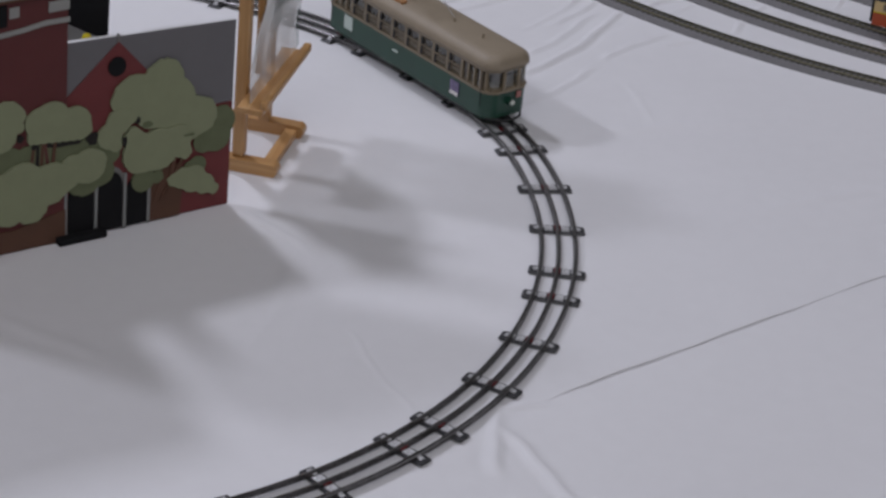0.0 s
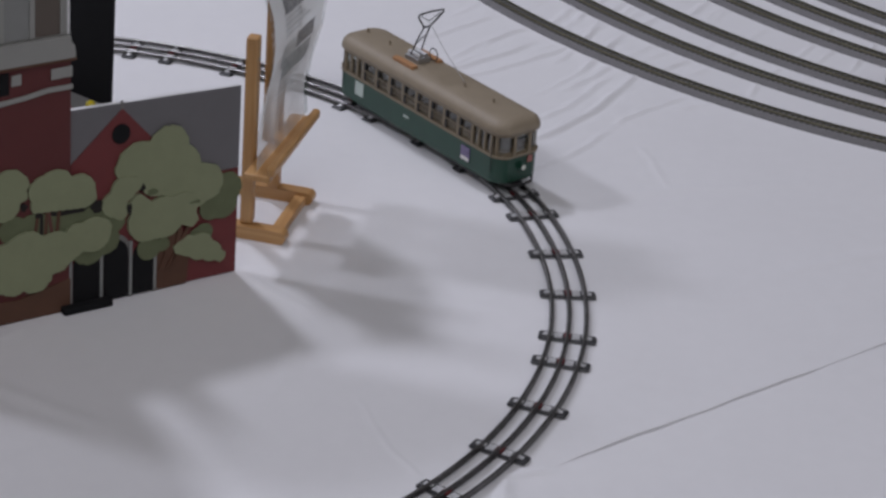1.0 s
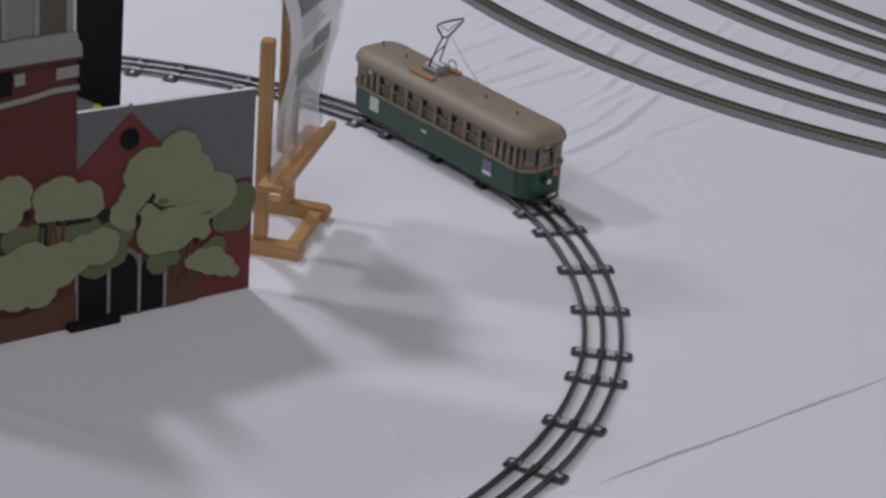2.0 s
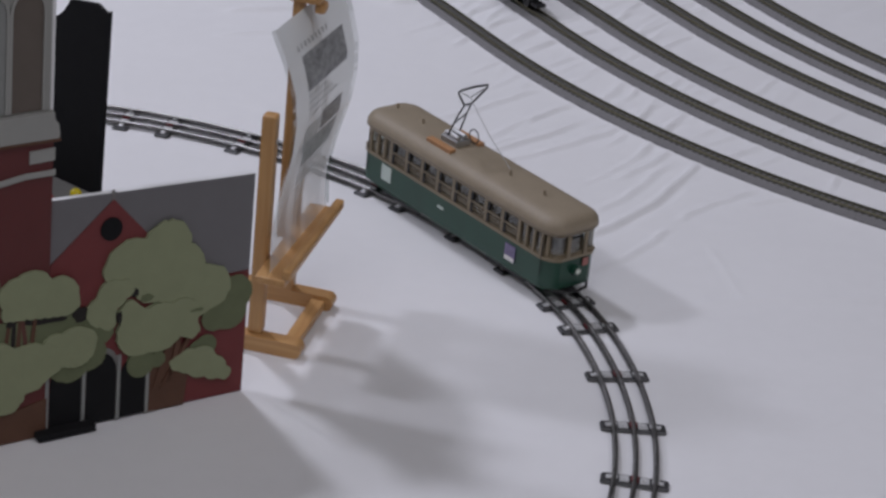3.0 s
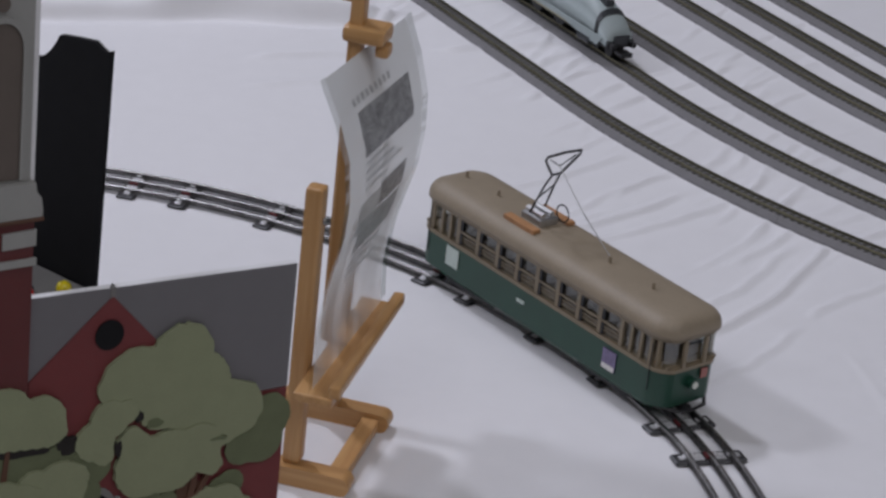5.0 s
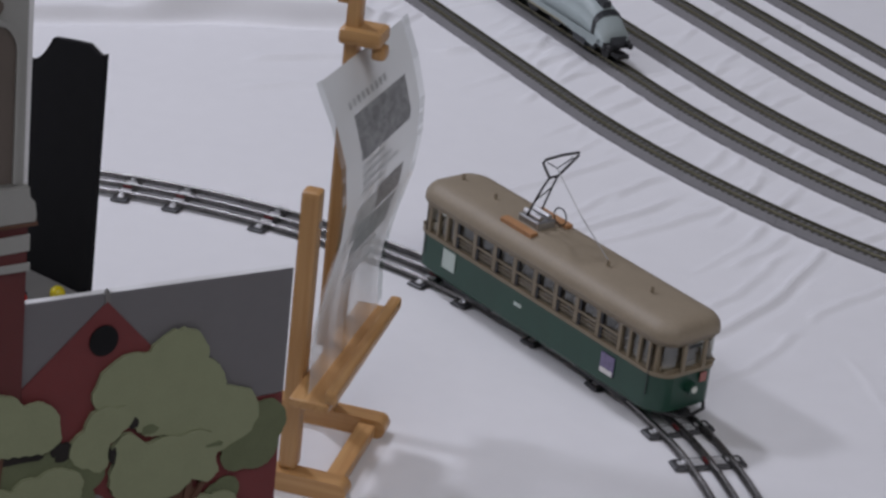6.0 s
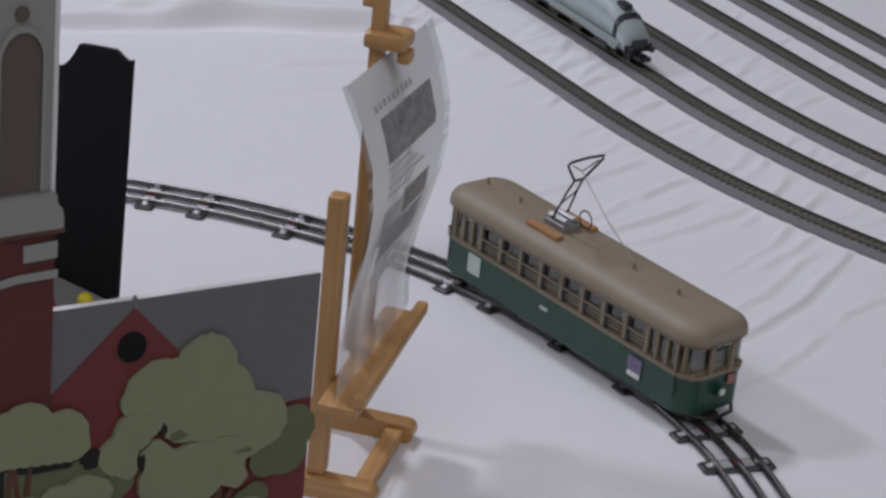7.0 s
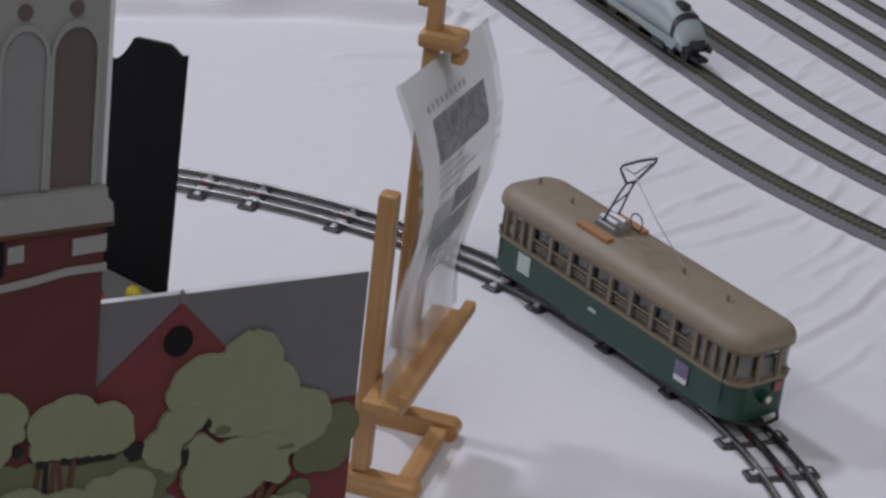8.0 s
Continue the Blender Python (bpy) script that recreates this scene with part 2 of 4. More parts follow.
# soft folds in the cloth: start, end, height, half width
FOLDS = (
    (0.364, 0.454, 0.547, 0.615, 0.0026, 0.006), (0.549, 0.357, 0.674, 0.538, 0.003, 0.0065),
    (0.546, 0.284, 0.626, 0.381, 0.0016, 0.006), (0.411, 0.604, 0.519, 0.69, 0.0018, 0.006),
    (0.021, 0.929, 0.289, 0.991, 0.016, 0.016), (-0.249, 0.874, 0.117, 0.946, 0.011, 0.013),
    (0.192, 0.842, 0.306, 0.896, 0.0035, 0.009), (0.361, 0.909, 0.459, 0.96, 0.0035, 0.009),
    (0.189, 0.77, 0.302, 0.825, 0.0022, 0.008), (0.56, 0.416, 0.639, 0.526, 0.0018, 0.006),
    (0.519, 0.535, 0.617, 0.648, 0.002, 0.006), (0.418, 0.466, 0.515, 0.533, 0.0016, 0.005),
    (0.401, 0.482, 0.488, 0.564, 0.0014, 0.005), (0.374, -0.207, 0.427, -0.318, 0.0011, 0.0032),
    (0.658, 0.35, 0.687, 0.255, 0.0005, 0.006), (0.462, 0.565, 0.569, 0.68, 0.0016, 0.006),
    (0.643, 0.413, 0.712, 0.488, 0.0018, 0.006), (0.586, 0.499, 0.679, 0.598, 0.0018, 0.006),
    (0.454, -0.325, 0.53, -0.3, 0.0022, 0.006), (0.487, -0.276, 0.497, -0.4, 0.003, 0.009),
    (0.498, -0.343, 0.564, -0.45, 0.0026, 0.008), (0.275, 0.008, 0.33, -0.061, 0.0014, 0.006),
    (0.318, -0.086, 0.266, -0.322, 0.0009, 0.012), (0.007, -0.199, 0.169, -0.261, 0.001, 0.012),
    (0.069, -0.116, -0.02, -0.253, 0.0012, 0.01), (0.674, 0.538, 0.755, 0.621, 0.0018, 0.006),
    (0.566, 0.608, 0.633, 0.675, 0.0016, 0.006), (0.705, 0.457, 0.782, 0.498, 0.0014, 0.006),
    (0.774, 0.082, 0.96, 0.163, 0.0008, 0.012), (0.64, 0.232, 0.826, 0.289, 0.0008, 0.014),
)


def wrinkles():
    """Thin, nearly parallel wrinkles where the cloth is pulled across under the roadbed tracks."""
    rnd = random.Random(11)
    out = []
    for n in range(84):
        k = rnd.choice((-1, 0, 0, 0, 1, 1, 2, 3))
        q = rnd.uniform(-0.45, 0.42)
        x, y, _ = road_path(k + 0.5, q, q + 0.01)[0]
        a, h = radians(rnd.gauss(55, 5)), rnd.uniform(0.035, 0.12)
        out.append((x - h * math.cos(a), y - h * math.sin(a), x + h * math.cos(a), y + h * math.sin(a), rnd.uniform(0.0006, 0.0017), rnd.uniform(0.0044, 0.0070)))
    return tuple(out)


def cloth_height(x, y):
    z = 0.0009 * np.sin(6.1 * x + 2.3 * y) * np.sin(4.7 * y - 1.9 * x + 0.6) + 0.0006 * np.sin(17 * x - 11 * y + 1) * np.sin(9 * x + 15 * y)
    for x0, y0, x1, y1, high, wide in FOLDS + wrinkles():
        dx, dy = x1 - x0, y1 - y0
        far = math.hypot(dx, dy)
        s = ((x - x0) * dx + (y - y0) * dy) / far**2
        bend = 0.035 * far * np.sin(s * 4 + x0 * 40) + 0.0008 * np.sin(s * 17 + y0 * 60)
        off = ((x - x0) * dy - (y - y0) * dx) / far + bend
        along = np.exp(-np.clip(np.abs(s - 0.5) - 0.4, 0, None) ** 2 / 0.02)
        wide, high = 0.68 * wide, 0.55 * high
        z += 2.0 * high * along * np.exp(-((off / wide) ** 2))
        z -= 0.5 * high * along * np.exp(-(((off - 1.9 * wide) / wide) ** 2))
    # short parallel gathers by the far tracks
    gather = np.exp(-6 * np.sin((x * 0.82 - y * 0.57) * 62 + 2.2 * np.sin(6 * x + 4 * y)) ** 2) * np.sin((x * 0.57 + y * 0.82) * 19 + 7 * np.sin(5 * (x * 0.82 - y * 0.57)))
    where = np.clip((y + 0.55 * x - 0.95) * 3, 0, 1) * np.clip((1.9 - y - 0.3 * x) * 3, 0, 1) * np.clip((x - 0.3) * 4, 0, 1)
    z += 0.0009 * (np.minimum(gather, 0.55) - 0.55) * where
    # pressed flat along the roadbed tracks
    ca, sa = math.cos(ROAD_TURN), math.sin(ROAD_TURN)
    under = 0.0
    for k in range(6):
        along, off = (x - ROAD_START[0]) * ca + (y - ROAD_START[1]) * sa, -(x - ROAD_START[0]) * sa + (y - ROAD_START[1]) * ca - ROAD_OFFSETS[k + 1]
        off = np.where(along < 0, off, ROAD_R - np.hypot(along, off - ROAD_R))
        under = np.maximum(under, np.exp(-((off / 0.018) ** 4)))
    z = z * (1 - under)
    # pressed flat under the tinplate circle and the buildings
    r = np.hypot(x, y)
    flat = np.exp(-(((r - 0.565) / 0.03) ** 4))
    return z * (1 - 0.85 * flat) - 0.0008


def cloth():
    xs = np.concatenate([np.linspace(-1.56, -0.5, 30)[:-1], np.arange(-0.5, 1.15, 0.0024), np.linspace(1.15, 2.56, 90)])
    ys = np.concatenate([np.linspace(-0.69, -0.5, 8)[:-1], np.arange(-0.5, 1.55, 0.0024), np.linspace(1.55, 2.76, 60)])
    gx, gy = np.meshgrid(xs, ys)
    gz = cloth_height(gx, gy)
    nx, ny = len(xs), len(ys)
    verts = np.stack([gx, gy, gz], -1).reshape(-1, 3)
    i = (np.arange(ny - 1)[:, None] * nx + np.arange(nx - 1)[None]).ravel()
    faces = np.stack([i, i + 1, i + nx + 1, i + nx], -1)
    # the cloth hangs over the edge of the table
    ring = [*range(nx), *[k * nx + nx - 1 for k in range(1, ny)], *[(ny - 1) * nx + k for k in range(nx - 2, -1, -1)], *[k * nx for k in range(ny - 2, 0, -1)]]
    drop = verts[ring] + np.array([0, 0, -0.45])
    base = len(verts)
    verts = np.vstack([verts, drop])
    skirt = [(ring[k], base + k, base + (k + 1) % len(ring), ring[(k + 1) % len(ring)]) for k in range(len(ring))]
    me = bpy.data.meshes.new("tablecloth")
    me.from_pydata(verts.tolist(), [], faces.tolist() + skirt)
    me.materials.append(M["cloth"])
    me.polygons.foreach_set("use_smooth", np.ones(len(me.polygons), bool))
    ob = new("tablecloth", me)
    tagged(ob, "creased white cloth spread over the table", "tablecloth", kind="structure")
    # a second width of cloth laps over the first along a folded hem
    ax, ay, bx, by = 0.534, -0.293, 1.44, 0.389
    d = Vector((bx - ax, by - ay)).normalized()
    n = Vector((-d.y, d.x))
    rnd = random.Random(5)
    ph = [rnd.uniform(0, 6.28) for _ in range(6)]
    verts, faces = [], []
    total = 400
    offs = (0.0012, 0.0, 0.0003, 0.004, 0.012, 0.025, 0.045, 0.07)
    for k in range(total + 1):
        q = 1.2 * k / total
        wave = 0.0010 * math.sin(9 * q + ph[0]) + 0.0005 * math.sin(41 * q + ph[1]) + 0.0003 * math.sin(103 * q + ph[2])
        lift = (0.0013 + 0.0004 * math.sin(13 * q + ph[3]) + 0.0004 * math.sin(37 * q + ph[4])) * min(1, q / 0.03)
        for o in offs:
            p = Vector((ax, ay)) + d * q + n * (o + wave)
            verts.append((p.x, p.y, lift))
    verts = np.array(verts)
    base = cloth_height(verts[:, 0], verts[:, 1])
    across = np.tile(np.array(offs), total + 1)
    first, second = np.tile(np.arange(len(offs)), total + 1) == 0, np.tile(np.arange(len(offs)), total + 1) == 1
    verts[:, 2] = np.where(first, base - 0.001, base + verts[:, 2] * np.where(second, 0.85, 1.0) * np.exp(-across / 0.03) - 0.0004 * across / 0.07)
    verts = verts.tolist()
    w = len(offs)
    for k in range(total):
        for j in range(w - 1):
            faces.append((k * w + j, (k + 1) * w + j, (k + 1) * w + j + 1, k * w + j + 1))
    hem = bpy.data.meshes.new("hem")
    hem.from_pydata(verts, [], faces)
    hem.materials.append(M["cloth"])
    hem.polygons.foreach_set("use_smooth", [i % (w - 1) > 1 for i in range(len(faces))])
    h = new("hem", hem)
    h.parent = ob


# ---- tinplate track ----
R_MID, STEP, PAIR = 0.565, 8.381, 4.857


def arc(r, a0, a1, n):
    return [(r * math.cos(t), r * math.sin(t), t + math.pi / 2) for t in np.radians(np.linspace(a0, a1, n))]


RAIL = [(-0.0023, 0.0016), (-0.0021, 0.0022), (-0.0009, 0.0024), (-0.0009, 0.0036), (-0.0018, 0.0043), (-0.0015, 0.0054), (0, 0.0059), (0.0015, 0.0054), (0.0018, 0.0043), (0.0009, 0.0036), (0.0009, 0.0024), (0.0021, 0.0022), (0.0023, 0.0016)]


def tie_mesh():
    # across x, along y
    bm = loft([[(x, y, 0.0002), (x, y * 0.78, z), (x, -y * 0.78, z), (x, -y, 0.0002)] for x, y, z in
               ((-0.0262, 0.0062, 0.0012), (-0.0248, 0.0076, 0.0020), (-0.0205, 0.0077, 0.0022), (0.0205, 0.0077, 0.0022), (0.0248, 0.0076, 0.0020), (0.0262, 0.0062, 0.0012))])
    return bm


def track_section(first, bend=1.0):
    """A curved section of 30 degrees, more or less by the factor bend, that begins at its first tie."""
    t = thing("track_section", Matrix(), "dark tinplate three-rail curved track section on the cloth", "toy track", "circle of tinplate track")
    a0, a1 = bend * -PAIR / 2 + 0.02, bend * (3 * STEP + PAIR / 2) - 0.02
    for name, r in (("inner_rail", R_MID - 0.0159), ("centre_rail", R_MID), ("outer_rail", R_MID + 0.0159)):
        part(name, swept(arc(r, a0, a1, 22), RAIL), "rail", t, "shiny tubular rail" if first else "", smooth=False)
    for k in range(4):
        ang = radians(bend * k * STEP)
        m = Matrix.Rotation(ang, 4, "Z") @ Matrix.Translation((R_MID, 0, 0))
        tie = part("tie", tie_mesh(), "tie", t)
        tie.matrix_local = m
        for sx in (-0.0205, 0.0205):
            part("clamp", box(sx - 0.0017, sx + 0.0017, -0.0024, 0.0024, 0.0022, 0.0029, 0.0003), "plate", tie)
        for sx in (-0.0079, 0.0079):
            part("tie_top", box(sx - 0.0040, sx + 0.0034, -0.0044, 0.0044, 0.0022, 0.0028, 0.0002), "plate", tie, "tinplate strip with glints in its pale colour" if k == 0 else "")
        # the tabs' pale colour stands in for glints on the rail sides
        for sx in (-0.0159, 0.0159):
            part("rail_tab", box(sx - 0.0029, sx + 0.0029, -0.0021, 0.0021, 0.0022, 0.0040, 0.0005), "plate", tie, "folded tinplate tab gripping the rail" if k == 0 else "")
        part("insulator", box(-0.0030, 0.0030, -0.0036, 0.0036, 0.0022, 0.0044, 0.0006), "fibre", tie, "dark red fibre insulator" if k == 0 else "")
    for r in (R_MID - 0.0159, R_MID, R_MID + 0.0159):
        a = radians(a1)
        part("track_pin", rod((r * math.cos(a), r * math.sin(a), 0.0046), (r * math.cos(a + 0.012), r * math.sin(a + 0.012), 0.0046), 0.0010), "plate", t)
    return t


def tinplate_circle():
    base, tight, wide = track_section(True), track_section(False, 0.91), track_section(False, 1.135)
    bent, joint = Matrix(), 0.8 - STEP - PAIR / 2
    for k in range(12):
        kind, f = (tight, 0.91) if k in (1, 2, 3) else (wide, 1.135) if k in (4, 5) else (base, 1.0)
        if k in (1, 4):
            # the joints here sit slightly askew
            p = Vector((R_MID * math.cos(radians(joint)), R_MID * math.sin(radians(joint)), 0))
            bent = bent @ Matrix.Translation(p) @ Matrix.Rotation(radians(3.0 if k == 1 else -5.0), 4, "Z") @ Matrix.Translation(-p)
        m = (bent if k < 6 else Matrix()) @ Matrix.Rotation(radians(joint + f * PAIR / 2), 4, "Z")
        if k in (0, 1, 4):
            kind.matrix_world = m
        else:
            copy_thing(kind, m)
        joint += 30 * f


# ---- plastic roadbed tracks ----
def road_path(k, s0, s1, step=0.02):
    """Track k as a straight that runs into an arc; s in metres along it from where the arc begins."""
    d, n = Vector((math.cos(ROAD_TURN), math.sin(ROAD_TURN))), Vector((-math.sin(ROAD_TURN), math.cos(ROAD_TURN)))
    start = Vector(ROAD_START) + n * float(np.interp(k, range(-1, 7), ROAD_OFFSETS))
    out = []
    for s in np.linspace(s0, s1, max(2, int((s1 - s0) / step) + 1)):
        a = max(0.0, s) / ROAD_R
        p = start + d * (min(s, 0.0) + ROAD_R * math.sin(a)) + n * ROAD_R * (1 - math.cos(a))
        out.append((p.x, p.y, ROAD_TURN + a))
    return out


def sleeper_mesh():
    bm = box(-0.0014, 0.0014, -0.0086, 0.0086, 0.0058, 0.0068)
    me = bpy.data.meshes.new("sleeper")
    bm.to_mesh(me)
    bm.free()
    me.materials.append(M["sleeper"])
    return me


def road_track(k):
    x, y, _ = road_path(k, 0, 0.1)[0]
    t = thing("roadbed_track", Matrix(), "grey plastic roadbed track with dark sleepers and two rails", "model track", "parallel roadbed tracks")
    s0, s1 = -1.5, 1.45
    bed = [(-0.0126, -0.0035), (-0.0124, 0.0012), (-0.0098, 0.0060), (0.0098, 0.0060), (0.0124, 0.0012), (0.0126, -0.0035)]
    s = s0
    while s < s1:
        e = min(s + 0.222, s1)
        part("roadbed", swept(road_path(k, s + 0.00015, e - 0.00015), bed), "bed", t)
        s += 0.222
    # the stretch that lies nearest is laid sleeper by sleeper, the rest in one bed
    near = (-0.75, 0.9) if k < 3 else (s1, s1)
    if k < 3:
        shape = sleeper_mesh()
        for px, py, a in road_path(k, *near, 0.0072):
            o = new("sleeper", shape)
            o.parent = t
            o.matrix_local = pose(px, py, 0, 0, 0, math.degrees(a))
    bm = bmesh.new()
    for lo, hi in ((s0 + 0.004, near[0] - 0.0068), (near[1] + 0.0068, s1 - 0.004)):
        if hi - lo < 0.02:
            continue
        for px, py, a in road_path(k, lo, hi, 0.0072):
            c, sn = math.cos(a), math.sin(a)
            v = []
            for z in (0.0058, 0.0068):
                for lx, ly in ((-0.0014, -0.0086), (0.0014, -0.0086), (0.0014, 0.0086), (-0.0014, 0.0086)):
                    v.append(bm.verts.new((px + c * lx - sn * ly, py + sn * lx + c * ly, z)))
            bm.faces.new(v[4:8])
            for q in range(4):
                bm.faces.new((v[q], v[(q + 1) % 4], v[4 + (q + 1) % 4], v[4 + q]))
    tagged(part("sleeper_bed", bm, "sleeper", t), kind="stuff")
    for o in (-0.0054, 0.0054):
        part("rail", swept(road_path(k, s0, s1), [(o - 0.0005, 0.0066), (o - 0.0005, 0.0088), (o + 0.0005, 0.0088), (o + 0.0005, 0.0066)]), "steel", t)


# ---- the card building ----
def wobble(cx, cz, rx, rz, seed, n=64, rough=0.10):
    rnd = random.Random(seed)
    ph = [rnd.uniform(0, 6.28) for _ in range(6)]
    pts = []
    for i in range(n):
        t = 2 * math.pi * i / n
        k = 1 + rough * (0.55 * math.sin(3 * t + ph[0]) + 0.45 * math.sin(5 * t + ph[1]) + 0.30 * math.sin(8 * t + ph[2])) + rnd.uniform(-0.018, 0.018)
        c, s = math.cos(t), math.sin(t)
        k += 0.05 * abs(math.sin(6.5 * t + ph[3])) - 0.03
        pts.append((cx + rx * k * math.copysign(abs(c) ** 0.85, c), cz + rz * k * math.copysign(abs(s) ** 0.85, s)))
    return pts


def lobed(lobes, flat=None, seed=1, n=84):
    """The outline round a cluster of overlapping discs, cut by scissors: slightly uneven, cropped below a slope if given."""
    rnd = random.Random(seed)
    cu = sum(q[0] * q[2] for q in lobes) / sum(q[2] for q in lobes)
    cz = sum(q[1] * q[2] for q in lobes) / sum(q[2] for q in lobes)
    pts = []
    for i in range(n):
        a = 2 * math.pi * i / n
        c, s = math.cos(a), math.sin(a)
        far = 0.002
        for u, z, rr in lobes:
            # discs are a little wider than high
            ru, rz = rr * 1.06, rr
            pu, pz = (u - cu) / ru, (z - cz) / rz
            du, dz = c / ru, s / rz
            k2, k1, k0 = du * du + dz * dz, -2 * (pu * du + pz * dz), pu * pu + pz * pz - 1
            disc = k1 * k1 - 4 * k2 * k0
            if disc > 0:
                far = max(far, (-k1 + math.sqrt(disc)) / (2 * k2))
        far *= 1 + rnd.uniform(-0.022, 0.022)
        u, z = cu + far * c, cz + far * s
        if flat:
            z = max(z, flat[0] + flat[1] * (u - flat[2]) + 0.0005 * math.sin(u * 900))
        pts.append((u, z))
    return pts


def arch_points(x0, x1, z0, z1, n=12):
    r = (x1 - x0) / 2
    return [(x0, z0), (x1, z0)] + [((x0 + x1) / 2 + r * math.cos(t), z1 - r * 1.25 + r * 1.25 * math.sin(t)) for t in np.linspace(0, math.pi, n)]


BUILDING, ROOF = pose(0.2546, 0.0201, 0, 0, 0, 32.24), 0.1755


def building():
    b = thing("card_building", BUILDING, "cut-out card church front with a red tower and green trees", "model building")
    TW = -0.168
    # the unseen left length, beyond u -0.27, is added to shade the cloth
    part("front_board", plate([(-0.40, 0), (0, 0), (0, 0.1755), (TW, 0.1805), (TW, 0.2), (-0.40, 0.2)], 0.0, 0.0045), "core", b, "white-edged board")
    part("roof_panel", plate([(TW, 0.10), (0, 0.10), (0, 0.1755), (TW, 0.1805)], -0.0007, -0.0001), "grey_card", b, "plain grey card")
    part("side_wall", plate([(TW, 0), (0, 0), (0, 0.0995), (TW, 0.0995)], -0.0007, -0.0001), "red_card", b, "dark red card")
    part("gable", plate([(TW + 0.0005, 0.02), (-0.078, 0.02), (-0.078, 0.132), (-0.118, 0.1745), (TW + 0.0005, 0.132)], -0.0016, -0.0008), "red_card", b, "dark red pointed gable")
    part("finial", plate([(-0.1195, 0.172), (-0.1165, 0.172), (-0.1165, 0.179), (-0.118, 0.1815), (-0.1195, 0.179)], -0.0014, 0.001), "roof_box", b)
    part("round_window", plate([(-0.1195 + 0.0088 * math.cos(t), 0.1525 + 0.0088 * math.sin(t)) for t in np.linspace(0, 6.28, 28)[:-1]], -0.0026, -0.0017), "black_card", b, "round black window")
    # tower
    part("tower_wall", plate([(-0.40, 0), (TW - 0.0004, 0), (TW - 0.0004, 0.228), (-0.40, 0.228)], -0.0030, -0.0001), "tower_red", b, "dark red tower wall")
    part("tower_back", plate([(-0.40, 0.2), (TW, 0.2), (TW, 0.352), (-0.40, 0.352)], 0.0, 0.0045), "core", b)
    part("tower_belt", plate([(-0.40, 0.192), (-0.26, 0.194), (-0.21, 0.1985), (-0.19, 0.2015), (TW + 0.001, 0.2015), (TW + 0.001, 0.2055), (-0.19, 0.2055), (-0.21, 0.2025), (-0.26, 0.198), (-0.40, 0.196)], -0.0046, -0.0031), "stone_card", b, "pale stone belt")
    for x0, x1 in ((-0.187, TW + 0.0005), (-0.2235, -0.2145)):
        part("stone_block", plate([(x0, 0.212), (x1, 0.2125), (x1, 0.2215), (x0, 0.221)], -0.0044, -0.0031), "stone_card", b)
    part("tower_window", plate([(-0.245, 0.205), (-0.2255, 0.2055), (-0.2255, 0.224), (-0.245, 0.2235)], -0.0042, -0.0031), "black_card", b, "small black window")
    part("cornice", plate([(-0.40, 0.2285), (TW + 0.003, 0.2285), (TW + 0.0035, 0.232), (TW + 0.0025, 0.239), (TW - 0.0005, 0.2425), (TW - 0.001, 0.2475), (-0.40, 0.2475)], -0.0052, -0.0001), "stone_card", b, "pale moulded cornice")
    part("cornice_edge", plate([(-0.40, 0.2265), (TW + 0.004, 0.2265), (TW + 0.004, 0.2284), (-0.40, 0.2284)], -0.0058, -0.0031), "brown_card", b)
    part("belfry_wall", plate([(-0.40, 0.2476), (TW - 0.003, 0.2476), (TW - 0.0035, 0.352), (-0.40, 0.352)], -0.0012, -0.0001), "stone_card", b, "pale grey belfry wall")
    windows = ((-0.2015, -0.178, "window_card"), (-0.2295, -0.206, "pane_card"), (-0.2575, -0.234, "window_card"))
    for x0, x1, mat in windows:
        w = part("belfry_window", plate(arch_points(x0, x1, 0.2495, 0.3335), -0.0020, -0.0013), mat, b, "tall arched window")
        outer = arch_points(x0 - 0.0022, x1 + 0.0022, 0.2476, 0.3365)[2:]
        inner = arch_points(x0, x1, 0.2495, 0.3335)[2:]
        ring = [(x1 + 0.0022, 0.2495), *outer, (x0 - 0.0022, 0.2495), (x0, 0.2495), *inner[::-1], (x1, 0.2495)]
        part("arch_moulding", plate(ring, -0.0034, -0.0013), "stone_card", w)
        part("trefoil", plate([((x0 + x1) / 2 + 0.004 * math.cos(t), 0.3425 + 0.004 * math.sin(t)) for t in np.linspace(0, 6.28, 16)[:-1]], -0.0022, -0.0013), "window_card", w)
    # porch
    part("porch_arch", plate(arch_points(-0.1385, -0.1085, 0.04, 0.0605), -0.0024, -0.0017), "roof_box", b, "grey porch arch")
    for x0, x1, z1 in ((-0.1655, -0.1400, 0.0530), (-0.1358, -0.1112, 0.0560), (-0.1068, -0.0862, 0.0475)):
        d = part("door", plate(arch_points(x0, x1, 0.001, z1), -0.0030, -0.0025 if z1 > 0.05 else -0.0017), "black_card", b, "dark arched doorway")
    for x, z in ((-0.1680, 0.045), (-0.1380, 0.047), (-0.1090, 0.052), (-0.0845, 0.036)):
        part("door_post", plate([(x - 0.0014, 0.0), (x + 0.0014, 0.0), (x + 0.0014, z), (x - 0.0014, z)], -0.0036, -0.0017), "pane_card", b, "pale grey door post")
    part("doorstep", box(-0.178, -0.131, -0.013, -0.0032, 0, 0.0055, 0.0008), "black_card", b, "black doorstep")
    part("porch_wall", plate([(-0.0825, 0.0), (-0.052, 0.0), (-0.049, 0.03), (-0.058, 0.055), (-0.0825, 0.05)], -0.0026, -0.0017), "brown_card", b, "brown bushes")
